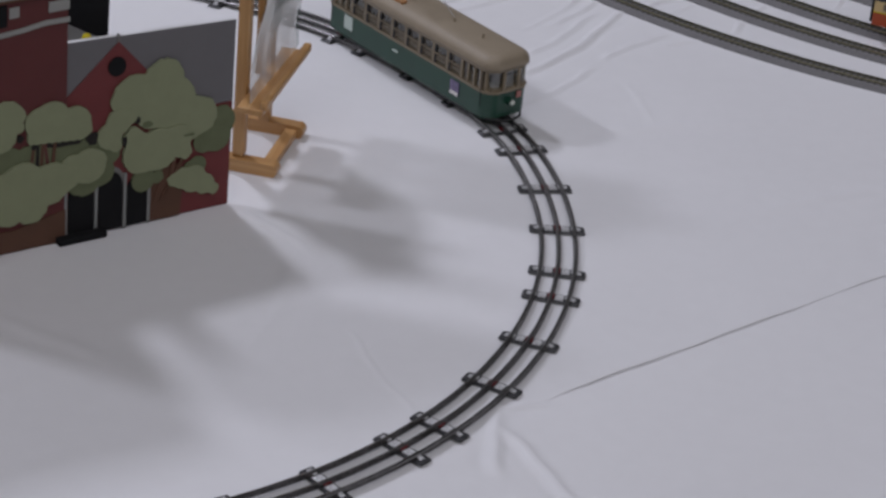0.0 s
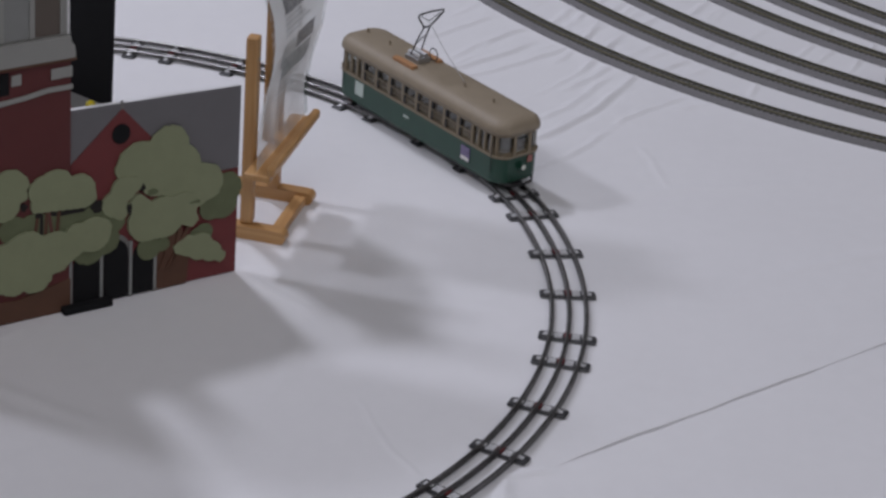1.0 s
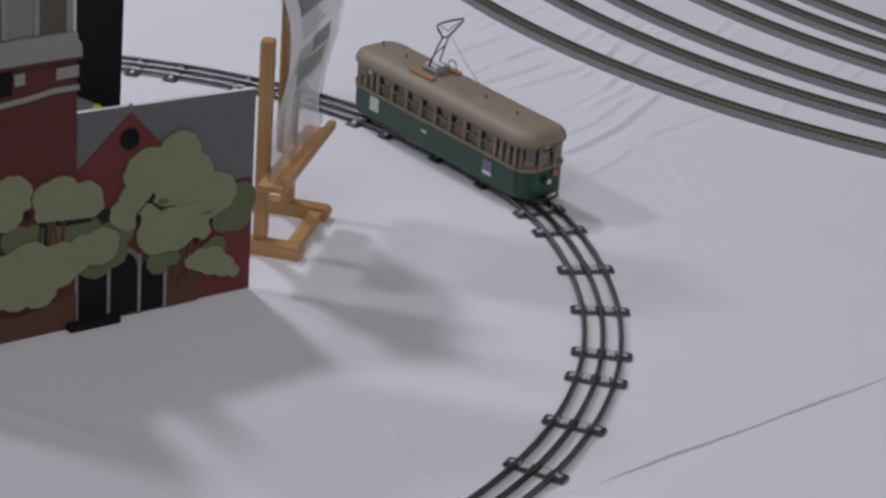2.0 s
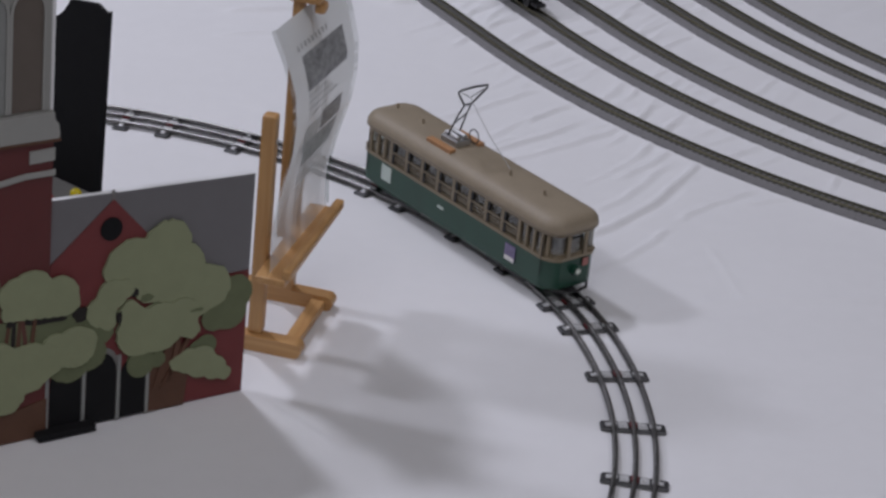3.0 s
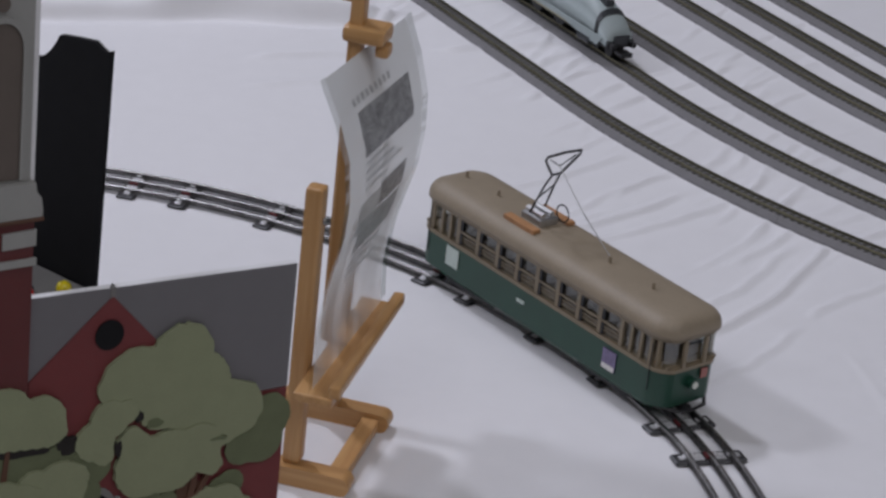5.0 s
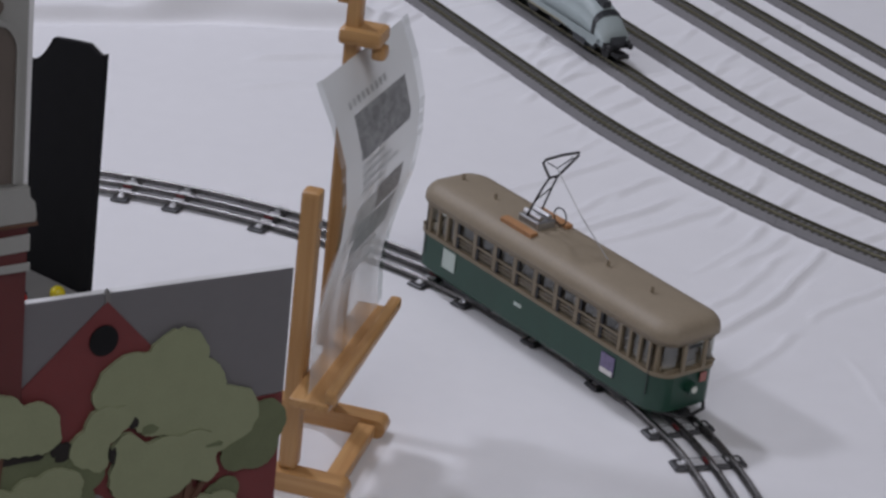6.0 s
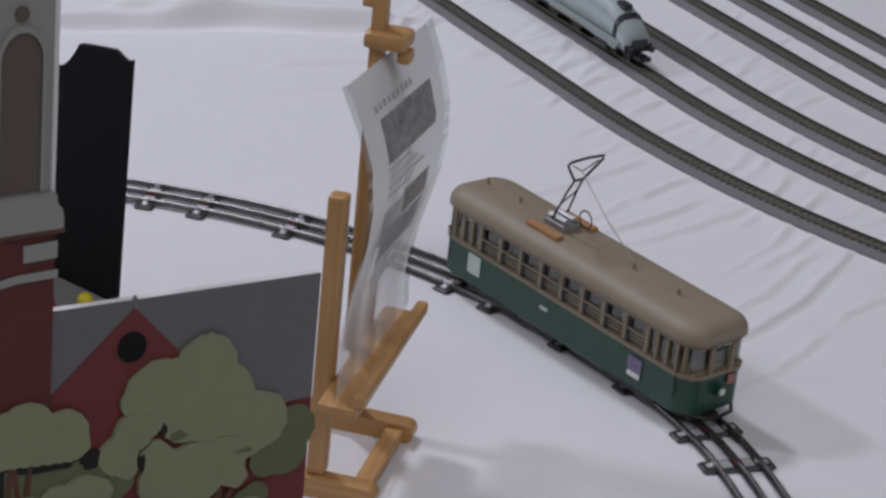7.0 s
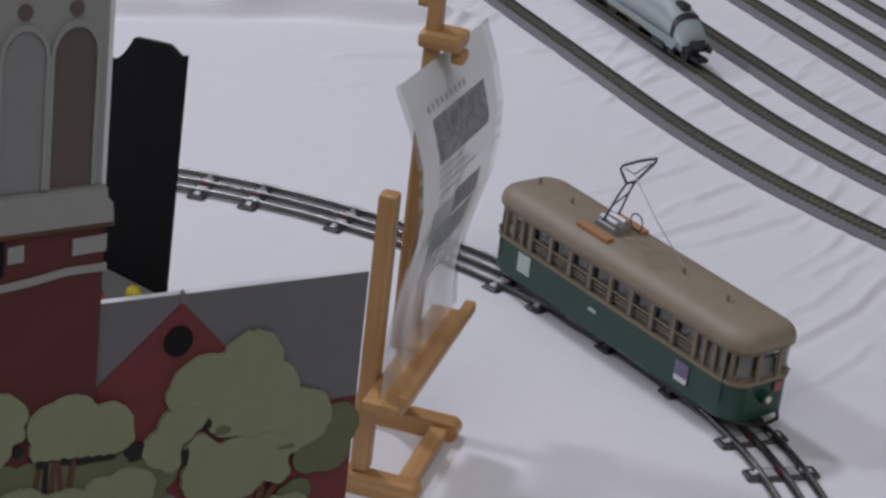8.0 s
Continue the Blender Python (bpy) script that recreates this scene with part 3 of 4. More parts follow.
    part("bank", plate([(-0.398, 0.0), (-0.1685, 0.0), (-0.1685, 0.03), (-0.22, 0.02), (-0.398, 0.03)], -0.0042, -0.0031), "brown_card", b, "brown bank")
    # trees: cut clumps in layers, each a cluster of rounded lobes (u, z, radius)
    def clump(mat, y_front, lobes, flat=None, seed=1):
        y_back = -0.0018 if max(q[0] for q in lobes) > TW + 0.02 else -0.0032
        part("tree_clump", plate(lobed(lobes, flat, seed), -y_front, y_back), mat, b, "pale sage green foliage clump" if mat == "leaf" else "darker olive foliage clump")

    clump("leaf_dark", 0.0026, [(-0.013, 0.083, 0.0150), (-0.016, 0.069, 0.0140), (-0.028, 0.067, 0.011)], None, 2)
    clump("leaf_dark", 0.0040, [(-0.150, 0.056, 0.0168), (-0.134, 0.058, 0.0126), (-0.128, 0.076, 0.0126), (-0.161, 0.053, 0.0084), (-0.123, 0.083, 0.009)], None, 3)
    clump("leaf_dark", 0.0041, [(-0.091, 0.042, 0.011), (-0.077, 0.043, 0.0063)], None, 4)
    clump("leaf_dark", 0.0024, [(-0.035, 0.045, 0.0088), (-0.042, 0.044, 0.0066)], None, 5)
    clump("leaf_dark", 0.0042, [(-0.223, 0.085, 0.0125), (-0.206, 0.084, 0.012), (-0.198, 0.084, 0.011)], None, 6)
    clump("leaf_dark", 0.0037, [(-0.182, 0.082, 0.0125), (-0.172, 0.080, 0.012), (-0.160, 0.081, 0.012), (-0.148, 0.081, 0.0116)], None, 12)
    clump("leaf", 0.0040, [(-0.073, 0.133, 0.019), (-0.102, 0.122, 0.0205), (-0.114, 0.120, 0.011), (-0.066, 0.111, 0.0245), (-0.035, 0.093, 0.0175), (-0.049, 0.087, 0.0165), (-0.084, 0.104, 0.0145)], None, 7)
    clump("leaf", 0.0052, [(-0.093, 0.068, 0.0184), (-0.077, 0.069, 0.0195), (-0.059, 0.074, 0.0147), (-0.050, 0.062, 0.0074), (-0.102, 0.085, 0.0095)], None, 8)
    clump("leaf", 0.0047, [(-0.117, 0.102, 0.0116), (-0.126, 0.090, 0.0116), (-0.120, 0.081, 0.0063), (-0.107, 0.105, 0.0074)], None, 9)
    clump("leaf", 0.0040, [(-0.050, 0.036, 0.0100), (-0.039, 0.033, 0.0126), (-0.027, 0.026, 0.0095), (-0.018, 0.020, 0.0058), (-0.059, 0.036, 0.0066)], (0.019, -0.30, -0.038), 10)
    clump("leaf", 0.0058, [(-0.183, 0.117, 0.0157), (-0.194, 0.115, 0.0140), (-0.161, 0.110, 0.0145), (-0.154, 0.103, 0.0090), (-0.201, 0.112, 0.0067), (-0.177, 0.109, 0.0175), (-0.196, 0.1035, 0.0100), (-0.163, 0.1010, 0.0110)], (0.0955, -0.08, -0.18), 11)
    clump("leaf", 0.0054, [(-0.226, 0.125, 0.0152), (-0.232, 0.109, 0.0142), (-0.216, 0.126, 0.0075), (-0.215, 0.115, 0.0052), (-0.246, 0.118, 0.016)], None, 13)
    clump("leaf", 0.0062, [(-0.147, 0.067, 0.0158), (-0.163, 0.069, 0.0110), (-0.139, 0.071, 0.0089), (-0.156, 0.063, 0.0095)], None, 14)
    clump("leaf", 0.0068, [(-0.212, 0.060, 0.0220), (-0.185, 0.058, 0.0189), (-0.231, 0.052, 0.0225), (-0.204, 0.041, 0.0160), (-0.170, 0.061, 0.0126), (-0.224, 0.039, 0.0130), (-0.25, 0.050, 0.019)], None, 15)
    # small dark brown plates set in the gaps between the clumps
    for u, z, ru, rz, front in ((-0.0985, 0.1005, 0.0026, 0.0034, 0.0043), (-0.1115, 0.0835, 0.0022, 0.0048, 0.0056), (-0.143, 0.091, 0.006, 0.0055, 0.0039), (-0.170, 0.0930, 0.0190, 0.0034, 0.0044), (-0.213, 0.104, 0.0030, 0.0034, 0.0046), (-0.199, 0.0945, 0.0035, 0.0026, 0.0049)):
        part("dark_gap", plate(wobble(u, z, ru, rz, int(1000 * -u), 24, 0.2), -front, -0.0018 if u > TW else -0.0032), "soot", b, "small dark brown mark between foliage clumps")
    part("leaf_tip", plate(wobble(-0.0885, 0.0945, 0.0052, 0.0030, 41, 24, 0.15), -0.0042, -0.0018), "leaf_dark", b)
    part("leaf_tip", plate(wobble(-0.046, 0.0775, 0.0055, 0.0012, 42, 24, 0.2), -0.0054, -0.0018), "leaf_dark", b)
    for x, lean, mat in ((-0.2045, 0.004, "brown_card"), (-0.1985, 0.001, "soot"), (-0.1945, 0.002, "brown_card"), (-0.1885, -0.003, "stem_red"), (-0.1835, 0.003, "brown_card")):
        part("trunk", plate([(x, 0.076), (x + 0.0034, 0.076), (x + 0.0026 + lean, 0.1), (x + lean, 0.1)], -0.0047, -0.0031), mat, b, "brown painted trunk")
    for x0, x1, z1 in ((-0.0745, -0.0515, 0.0565), (-0.0685, -0.0610, 0.0600), (-0.0805, -0.0700, 0.0520)):
        part("trunk", plate([(x0, 0.018), (x0 + 0.0060, 0.018), (x1 + 0.0035, z1), (x1, z1)], -0.0038 - 0.0001 * (x1 > -0.065), -0.0018), "brown_card", b)
    stretch(b, 1.0, 1.0, 1.07)
    # behind the front
    corners = [(-0.106, 0.0048), (-0.1177, 0.0325), (-0.1430, 0.1030), (-0.398, 0.1030), (-0.398, 0.0048)]
    part("roof_box", loft([[(u, y, z) for u, y in corners] for z in (0.0, ROOF)]), "roof_box", b, "flat grey roof box")
    profile = [(0.0, 0.0), (-0.0085, 0.3215), (-0.0045, 0.3200), (-0.0015, 0.3210), (0.0015, 0.3225), (0.0045, 0.3238), (0.0180, 0.3218), (0.0310, 0.3195),
               (0.0335, 0.3150), (0.0375, 0.3090), (0.0420, 0.3045), (0.0470, 0.3015), (0.0600, 0.3005), (0.0660, 0.3100), (0.0760, 0.3120), (0.0760, 0.0)]
    n = part("black_silhouette", plate(profile, -0.0042, -0.0012), "black_card")
    n.matrix_world = pose(0.1370, -0.0140, 0, 0, 0, 142)
    part("white_edge", plate([(u, z + 0.0003) for u, z in profile[1:-2]] + [(u, z - 0.0004) for u, z in profile[1:-2][::-1]], -0.0050, -0.0043), "core", n, "white cut edge of the card")
    tagged(n, "matt black shaped card panel standing behind the front", "card panel")
    for name, mat, x, y, r in (("yellow_bead", "yellow", 0.1255, -0.0260, 0.0045), ("red_bead", "red", 0.1060, -0.0395, 0.0050)):
        o = part(name, ball(0, 0, r, r), mat, None, smooth=True)
        o.matrix_world = pose(x, y, ROOF)
        tagged(o, name.replace("_", " ") + " on the grey roof box", "bead")
    o = part("black_block", box(-0.004, 0.004, -0.003, 0.003, 0, 0.003, 0.0005), "black", None)
    o.matrix_world = pose(0.1035, -0.0240, ROOF, 0, 0, 32)
    tagged(o, "small black plastic block on the grey roof box", "block")


# ---- the easel ----
EASEL = pose(0.298, 0.0799, 0, 0, 0, -14.7)


def beam(name, x0, x1, y0, y1, z0, z1, mat, parent, bevel=0.0022):
    return part(name, box(x0, x1, y0, y1, z0, z1, bevel), mat, parent)


def easel():
    # local y runs across the easel, local x towards its front
    e = thing("easel", EASEL, "small varnished pine table easel holding a printed sheet", "easel")
    for y in (0.0, 0.0865):
        tip = [(-0.0045 + 0.0062 * math.cos(a), 0.00625 + 0.0062 * math.sin(a)) for a in np.radians(np.linspace(-90, 90, 11))]
        tail = [(-0.1085 + 0.0062 * math.cos(a), 0.00625 + 0.0062 * math.sin(a)) for a in np.radians(np.linspace(90, 270, 11))]
        part("foot", plate(tip + tail, y - 0.0045, y + 0.0085), "wood_x", e)
    for y in (0.0, 0.0800):
        beam("upright", -0.0455, -0.0335, y, y + 0.0125, 0.0126, 0.193, "wood_z", e, 0.0026)
    beam("crossbar", -0.0165, -0.0045, 0.0086, 0.0819, 0.002, 0.0095, "wood_y", e, 0.001)
    tray = part("tray", box(-0.0330, -0.0075, -0.030, 0.112, 0.0715, 0.0775, 0.0015), "wood_y", e, "sheet tray")
    part("lip", box(-0.0110, -0.0030, -0.030, 0.112, 0.0778, 0.0860, 0.0024), "wood_y", tray)
    part("mast", box(-0.0390, -0.0300, 0.0390, 0.0515, 0.0778, 0.308, 0.0026), "wood_z", e, "tall centre mast")
    k = part("clamp", box(-0.0415, -0.0145, 0.0335, 0.0570, 0.2718, 0.2815, 0.0035), "wood_x", e, "sliding top clamp")
    part("clamp_lip", box(-0.0215, -0.0125, 0.0390, 0.0515, 0.2635, 0.2716, 0.003), "wood_z", k)
    part("knob", rod((-0.0355, 0.0452, 0.296), (-0.0455, 0.0452, 0.296), 0.0032, 12), "wood_x", e)
    for y in (0.0063, 0.0863):
        part("screw", rod((-0.0333, y, 0.172), (-0.0325, y, 0.172), 0.0022, 12), "silver", e)
    stretch(e, 1.0, 1.05, 1.06)


def sheet_point(v, z):
    """A place on the bowed sheet: v across (0 to 1), z up; returns local x, y, z."""
    h = (z - 0.0780) / (0.270 - 0.0780)
    lean = np.interp(h, (0, 0.15, 0.32, 0.5, 0.62, 0.75, 0.88, 1.0), (-0.031, -0.0275, -0.0205, -0.0135, -0.0115, -0.0135, -0.0215, -0.0320))
    spread = max(0.0, 1 - h / 0.34) ** 1.5
    return (float(lean) + 0.003 * min(1.0, 2 * h) + 0.010 * spread + (v - 0.45) * (0.004 + 0.012 * h), -0.010 - 0.013 * spread + (0.112 + 0.020 * spread) * v, z + (0.004 * (v - 0.5) - 0.003) * h)


def sheet_mat():
    m = bpy.data.materials.new("laminated_paper")
    m.use_nodes = True
    nt = m.node_tree
    b = nt.nodes["Principled BSDF"]
    b.inputs["Roughness"].default_value = 0.25
    b.inputs["Base Color"].default_value = (0.60, 0.615, 0.59, 1)
    clear, mix = nt.nodes.new("ShaderNodeBsdfTransparent"), nt.nodes.new("ShaderNodeMixShader")
    tl = nt.nodes.new("ShaderNodeBsdfTranslucent")
    tl.inputs["Color"].default_value = (0.82, 0.83, 0.82, 1)
    add = nt.nodes.new("ShaderNodeMixShader")
    add.inputs["Fac"].default_value = 0.45
    tc, sp, mr = nt.nodes.new("ShaderNodeTexCoord"), nt.nodes.new("ShaderNodeSeparateXYZ"), nt.nodes.new("ShaderNodeMapRange")
    mr.inputs["From Min"].default_value, mr.inputs["From Max"].default_value = 0.095, 0.16
    mr.inputs["To Min"].default_value, mr.inputs["To Max"].default_value = 0.55, 0.96
    nt.links.new(tc.outputs["Object"], sp.inputs[0])
    nt.links.new(sp.outputs["Z"], mr.inputs["Value"])
    nt.links.new(b.outputs[0], add.inputs[1])
    nt.links.new(tl.outputs[0], add.inputs[2])
    nt.links.new(mr.outputs[0], mix.inputs["Fac"])
    nt.links.new(clear.outputs[0], mix.inputs[1])
    nt.links.new(add.outputs[0], mix.inputs[2])
    nt.links.new(mix.outputs[0], nt.nodes["Material Output"].inputs["Surface"])
    return m


def sheet_patch(v0, v1, z0, z1, out, n=14, m=24):
    bm = bmesh.new()
    grid = []
    for j in range(m + 1):
        row = []
        for i in range(n + 1):
            x, y, z = sheet_point(v0 + (v1 - v0) * i / n, z0 + (z1 - z0) * j / m)
            row.append(bm.verts.new((x + out, y, z)))
        grid.append(row)
    for j in range(m):
        for i in range(n):
            bm.faces.new((grid[j][i], grid[j][i + 1], grid[j + 1][i + 1], grid[j + 1][i]))
    return bm


def notice():
    M["sheet"] = sheet_mat()
    s = thing("notice_sheet", EASEL, "laminated sheet with grey printed pictures, bowed on the easel", "notice")
    part("sheet", sheet_patch(0, 1, 0.0780, 0.270, 0.0, 14, 48), "sheet", s, "milky laminated sheet", smooth=True)
    for v0, v1 in ((-0.055, -0.001), (1.001, 1.075)):
        part("clear_margin", sheet_patch(v0, v1, 0.0790, 0.271, 0.0, 3, 32), "laminate", s, "clear laminate margin", smooth=True)
    part("picture", sheet_patch(0.20, 0.86, 0.216, 0.243, 0.0005), "ink", s, "grey printed photograph", smooth=True)
    part("picture", sheet_patch(0.24, 0.80, 0.150, 0.172, 0.0005), "ink_light", s, "pale grey printed photograph", smooth=True)
    for k in range(9):
        part("text_bar", sheet_patch(0.17 + 0.055 * k, 0.17 + 0.055 * k + 0.03, 0.2475, 0.2515, 0.0006, 2, 2), "ink_light", s)
    for k in range(4):
        part("text_bar", sheet_patch(0.2, 0.50 + 0.1 * (k % 3), 0.2110 - 0.0052 * k, 0.2130 - 0.0052 * k, 0.0006, 6, 2), "ink_pale", s)
    part("picture", sheet_patch(0.46, 0.82, 0.174, 0.190, 0.0005), "ink", s, "small dark printed photograph", smooth=True)
    part("picture", sheet_patch(0.17, 0.44, 0.164, 0.187, 0.0005), "ink_pale", s, "faint printed panel", smooth=True)
    for k in range(3):
        part("text_bar", sheet_patch(0.24, 0.70 - 0.12 * (k % 2), 0.1440 - 0.0060 * k, 0.1465 - 0.0060 * k, 0.0006, 6, 2), "ink_pale", s)
    stretch(s, 1.0, 1.05, 1.06)


# ---- the tram ----
def plan(length, width, r, z, n=9):
    """A rounded oblong outline at height z, with bowed ends."""
    pts = []
    hx, hy = length / 2, width / 2
    for sx, sy, a0 in ((1, 1, 0), (-1, 1, 90), (-1, -1, 180), (1, -1, 270)):
        for k in range(n):
            t = radians(a0 + 90 * k / (n - 1))
            x, y = sx * (hx - r) + r * math.cos(t), sy * (hy - r) + r * math.sin(t)
            x += sx * 0.006 * (1 - (y / hy) ** 2)
            pts.append((x, y, z))
    return pts


TRAM_L, TRAM_W = 0.264, 0.056


def tram():
    ang = 36.6
    t = thing("model_tram", pose(0.551 * math.cos(radians(ang)), 0.551 * math.sin(radians(ang)), -0.0045, 0, 0, ang - 88.6), "green and tan model tram with raised bow collector on track", "model tram")
    L, W, r = TRAM_L, TRAM_W, 0.012
    body = part("lower_body", loft([plan(L - 0.008, W - 0.006, r, 0.0160), plan(L, W, r, 0.0195), plan(L, W, r, 0.0455)]), "tram_green", t, "dark green lower body")
    part("belt", loft([plan(L + 0.002, W + 0.002, r, 0.0457), plan(L + 0.002, W + 0.002, r, 0.0485)]), "tram_cream", t, "tan belt rail")
    part("interior", loft([plan(L - 0.02, W - 0.014, r * 0.8, 0.0486), plan(L - 0.02, W - 0.014, r * 0.8, 0.0500)]), "seat", t)
    # window pillars along both sides
    xs = [-0.121, -0.111, -0.101] + [-0.091 + 0.02275 * k for k in range(9)] + [0.101, 0.111, 0.121]
    for side in (-1, 1):
        y = side * (W / 2 - 0.001)
        for x in xs:
            wd = 0.0017 if abs(x) < 0.095 else 0.0012
            part("pillar", box(x - wd, x + wd, y - 0.0011, y + 0.0011, 0.0486, 0.0685, 0.0003), "tram_cream", t)
        for x0, x1 in zip(xs[3:11], xs[4:12]):
            sash = part("sash", box(x0 + 0.0017, x1 - 0.0017, y - 0.0005, y + 0.0005, 0.0580, 0.0594), "tram_cream", t, "drop window sash rail")
            # black strips stand in for the dark slots beside each pillar
            for z0, z1 in ((0.0488, 0.0574), (0.0600, 0.0684)):
                part("sash_stile", box(x0 + 0.0018, x0 + 0.0046, y - 0.0009, y + 0.0007, z0, z1), "black", sash)
            for z in (0.0520, 0.0548):
                part("guard_bar", box(x0 + 0.0031, x1 - 0.0031, y - 0.0004, y + 0.0004, z, z + 0.0007), "tram_cream", sash)
        g = part("side_glass", box(-0.120, 0.120, y - side * 0.0013 - 0.0002, y - side * 0.0013 + 0.0002, 0.0490, 0.0682), "pane", t, "clear side glazing")
        g.visible_shadow = False
        for k in range(8):
            x = -0.080 + 0.02275 * k
            part("seat", box(x - 0.007, x + 0.007, side * 0.008 - 0.006, side * 0.008 + 0.006, 0.0501, 0.0625, 0.0015), "seat", t)
    for end in (-1, 1):
        for y in (-0.0245, -0.0095, 0.0095, 0.0245):
            x = end * (L / 2 + 0.006 * (1 - (y / (W / 2)) ** 2) - 0.0012 - (0.006 if abs(y) > 0.02 else 0))
            part("end_pillar", box(x - 0.0012, x + 0.0012, y - 0.0016, y + 0.0016, 0.0486, 0.0685, 0.0003), "tram_cream", t)
        w = part("end_glass", loft([[(end * (L / 2 + 0.0055 * (1 - (y / (W / 2)) ** 2) - 0.0030), y, z) for y in np.linspace(-0.0235, 0.0235, 7)] + [(end * (L / 2 + 0.0055 * (1 - (y / (W / 2)) ** 2) - 0.0034), y, z) for y in np.linspace(0.0235, -0.0235, 7)] for z in (0.0490, 0.0682)]), "pane", t, "clear end glazing")
        w.visible_shadow = False
        part("end_rail", box(end * (L / 2 + 0.0015) - 0.0008, end * (L / 2 + 0.0015) + 0.0008, -0.0230, 0.0230, 0.0486, 0.0505), "tram_cream", t)
        part("end_sash", box(end * (L / 2 + 0.002) - 0.0006, end * (L / 2 + 0.002) + 0.0006, -0.0085, 0.0085, 0.0640, 0.0655), "black", t)
        x = end * (L / 2 + 0.0055)
        lamp = part("headlight", rod((x - end * 0.002, 0, 0.035), (x + end * 0.0035, 0, 0.035), 0.0045, 16), "tram_green", t)
        part("lens", rod((x + end * 0.0036, 0, 0.035), (x + end * 0.0042, 0, 0.035), 0.0026, 16), "lamp", lamp, "clear lamp glass")
        part("bumper", tube([(end * (L / 2 - 0.004), -0.024, 0.0185), (end * (L / 2 + 0.009), -0.012, 0.0175), (end * (L / 2 + 0.011), 0, 0.0172), (end * (L / 2 + 0.009), 0.012, 0.0175), (end * (L / 2 - 0.004), 0.024, 0.0185)], 0.0013), "black", t)
        part("end_sign", box(end * (L / 2 + 0.0055) - 0.0005, end * (L / 2 + 0.0055) + 0.0005, 0.0075 if end > 0 else -0.0135, 0.0135 if end > 0 else -0.0075, 0.0375, 0.0445), "pink", t, "small red sign plate")
        part("coupling", box(end * (L / 2 - 0.004) - 0.01, end * (L / 2 - 0.004) + 0.01, -0.003, 0.003, 0.0125, 0.0175, 0.0006), "black", t)
        part("grab_rail", rod((end * (L / 2 - 0.0085), -0.0286, 0.030), (end * (L / 2 - 0.0085), -0.0286, 0.066), 0.0004, 6), "black", t)
        part("grab_rail", rod((end * (L / 2 - 0.0085), 0.0286, 0.030), (end * (L / 2 - 0.0085), 0.0286, 0.066), 0.0004, 6), "black", t)
    part("cantrail", loft([plan(L, W, r, 0.0686), plan(L, W, r, 0.0718)]), "tram_cream", t)
    roof = []
    for q in np.radians(np.linspace(0, 86, 14)):
        c, h = math.cos(q) ** 0.55, math.sin(q) ** 0.75
        roof.append(plan(L + 0.004 - 0.040 * (1 - c), (W + 0.004) * max(c, 0.22), max(0.004, (r + 0.001) * c), 0.0718 + 0.0135 * h))
    part("roof", loft(roof), "tram_roof", t, "smooth tan domed roof", smooth=True)
    top = 0.0853
    for x in (-0.121, -0.083, 0.042, 0.088):
        part("roof_hook", rod((x, 0, top - 0.002), (x, 0, top + 0.0045), 0.0012, 8), "tram_roof", t)
    # underframe
    for cx in (-0.075, 0.075):
        bogie = part("bogie", box(cx - 0.03, cx + 0.03, -0.012, 0.012, 0.0135, 0.0175, 0.001), "black", t, "black bogie")
        for dx in (-0.019, 0.019):
            for y in (-0.0148, 0.0148):
                part("wheel", rod((cx + dx, y - 0.002, 0.0205), (cx + dx, y + 0.002, 0.0205), 0.0100, 18), "rail", bogie)
        for y in (-0.0235, 0.0235):
            part("side_frame", box(cx - 0.027, cx + 0.027, y - 0.0012, y + 0.0012, 0.0130, 0.0180, 0.0005), "black", bogie)
    part("skirt", box(-0.036, 0.036, -0.021, 0.021, 0.0140, 0.0179, 0.001), "black", t)
    # posters on both sides
    for side in (-1, 1):
        y = side * (W / 2 + 0.0006)
        part("poster", box(-0.101, -0.087, y - 0.0004, y + 0.0004, 0.0285, 0.0435), "poster", t, "pale green side poster")
        p = part("poster", box(0.077, 0.0905, y - 0.0004, y + 0.0004, 0.0265, 0.0415), "poster_blue", t, "lilac and white side poster")
        part("poster_band", box(0.0775, 0.0900, y - 0.0007, y + 0.0007, 0.0268, 0.0305), "white", p)
        part("emblem", box(-0.018, -0.010, y - 0.0004, y + 0.0004, 0.0345, 0.0370), "poster", t)
    # bow collector
    c = -0.036
    for y in (-0.0165, 0.0165):
        part("roof_plank", box(c - 0.017, c + 0.017, y - 0.0035, y + 0.0035, top - 0.0025, top + 0.0022, 0.0005), "orange", t, "orange wooden roof plank")
    base = part("collector_base", box(c - 0.011, c + 0.011, -0.0085, 0.0085, top - 0.001, top + 0.0055, 0.0012), "silver", t, "grey collector base")
    part("spring", rod((c - 0.009, -0.004, top + 0.0075), (c + 0.009, -0.004, top + 0.0075), 0.0022, 10), "silver", base)
    part("spring", rod((c - 0.009, 0.004, top + 0.0075), (c + 0.009, 0.004, top + 0.0075), 0.0022, 10), "silver", base)
    part("hoop", tube([(c + 0.012 + 0.0065 * math.cos(a), 0.011, top + 0.008 + 0.0065 * math.sin(a)) for a in np.linspace(0, 6.28, 20)[:-1]], 0.0006, 5, True), "black", base)
    tip = (c + 0.019, 0, top + 0.060)
    for y in (-0.0065, 0.0065):
        part("collector_arm", tube([(c - 0.004, y, top + 0.006), (c + 0.006, y * 0.75, top + 0.030), (c + 0.0115, y * 0.6, top + 0.041)], 0.0008), "black", t)
    part("collector_brace", tube([(c + 0.002, -0.0052, top + 0.020), (c + 0.006, 0.0048, top + 0.030)], 0.0006), "black", t)
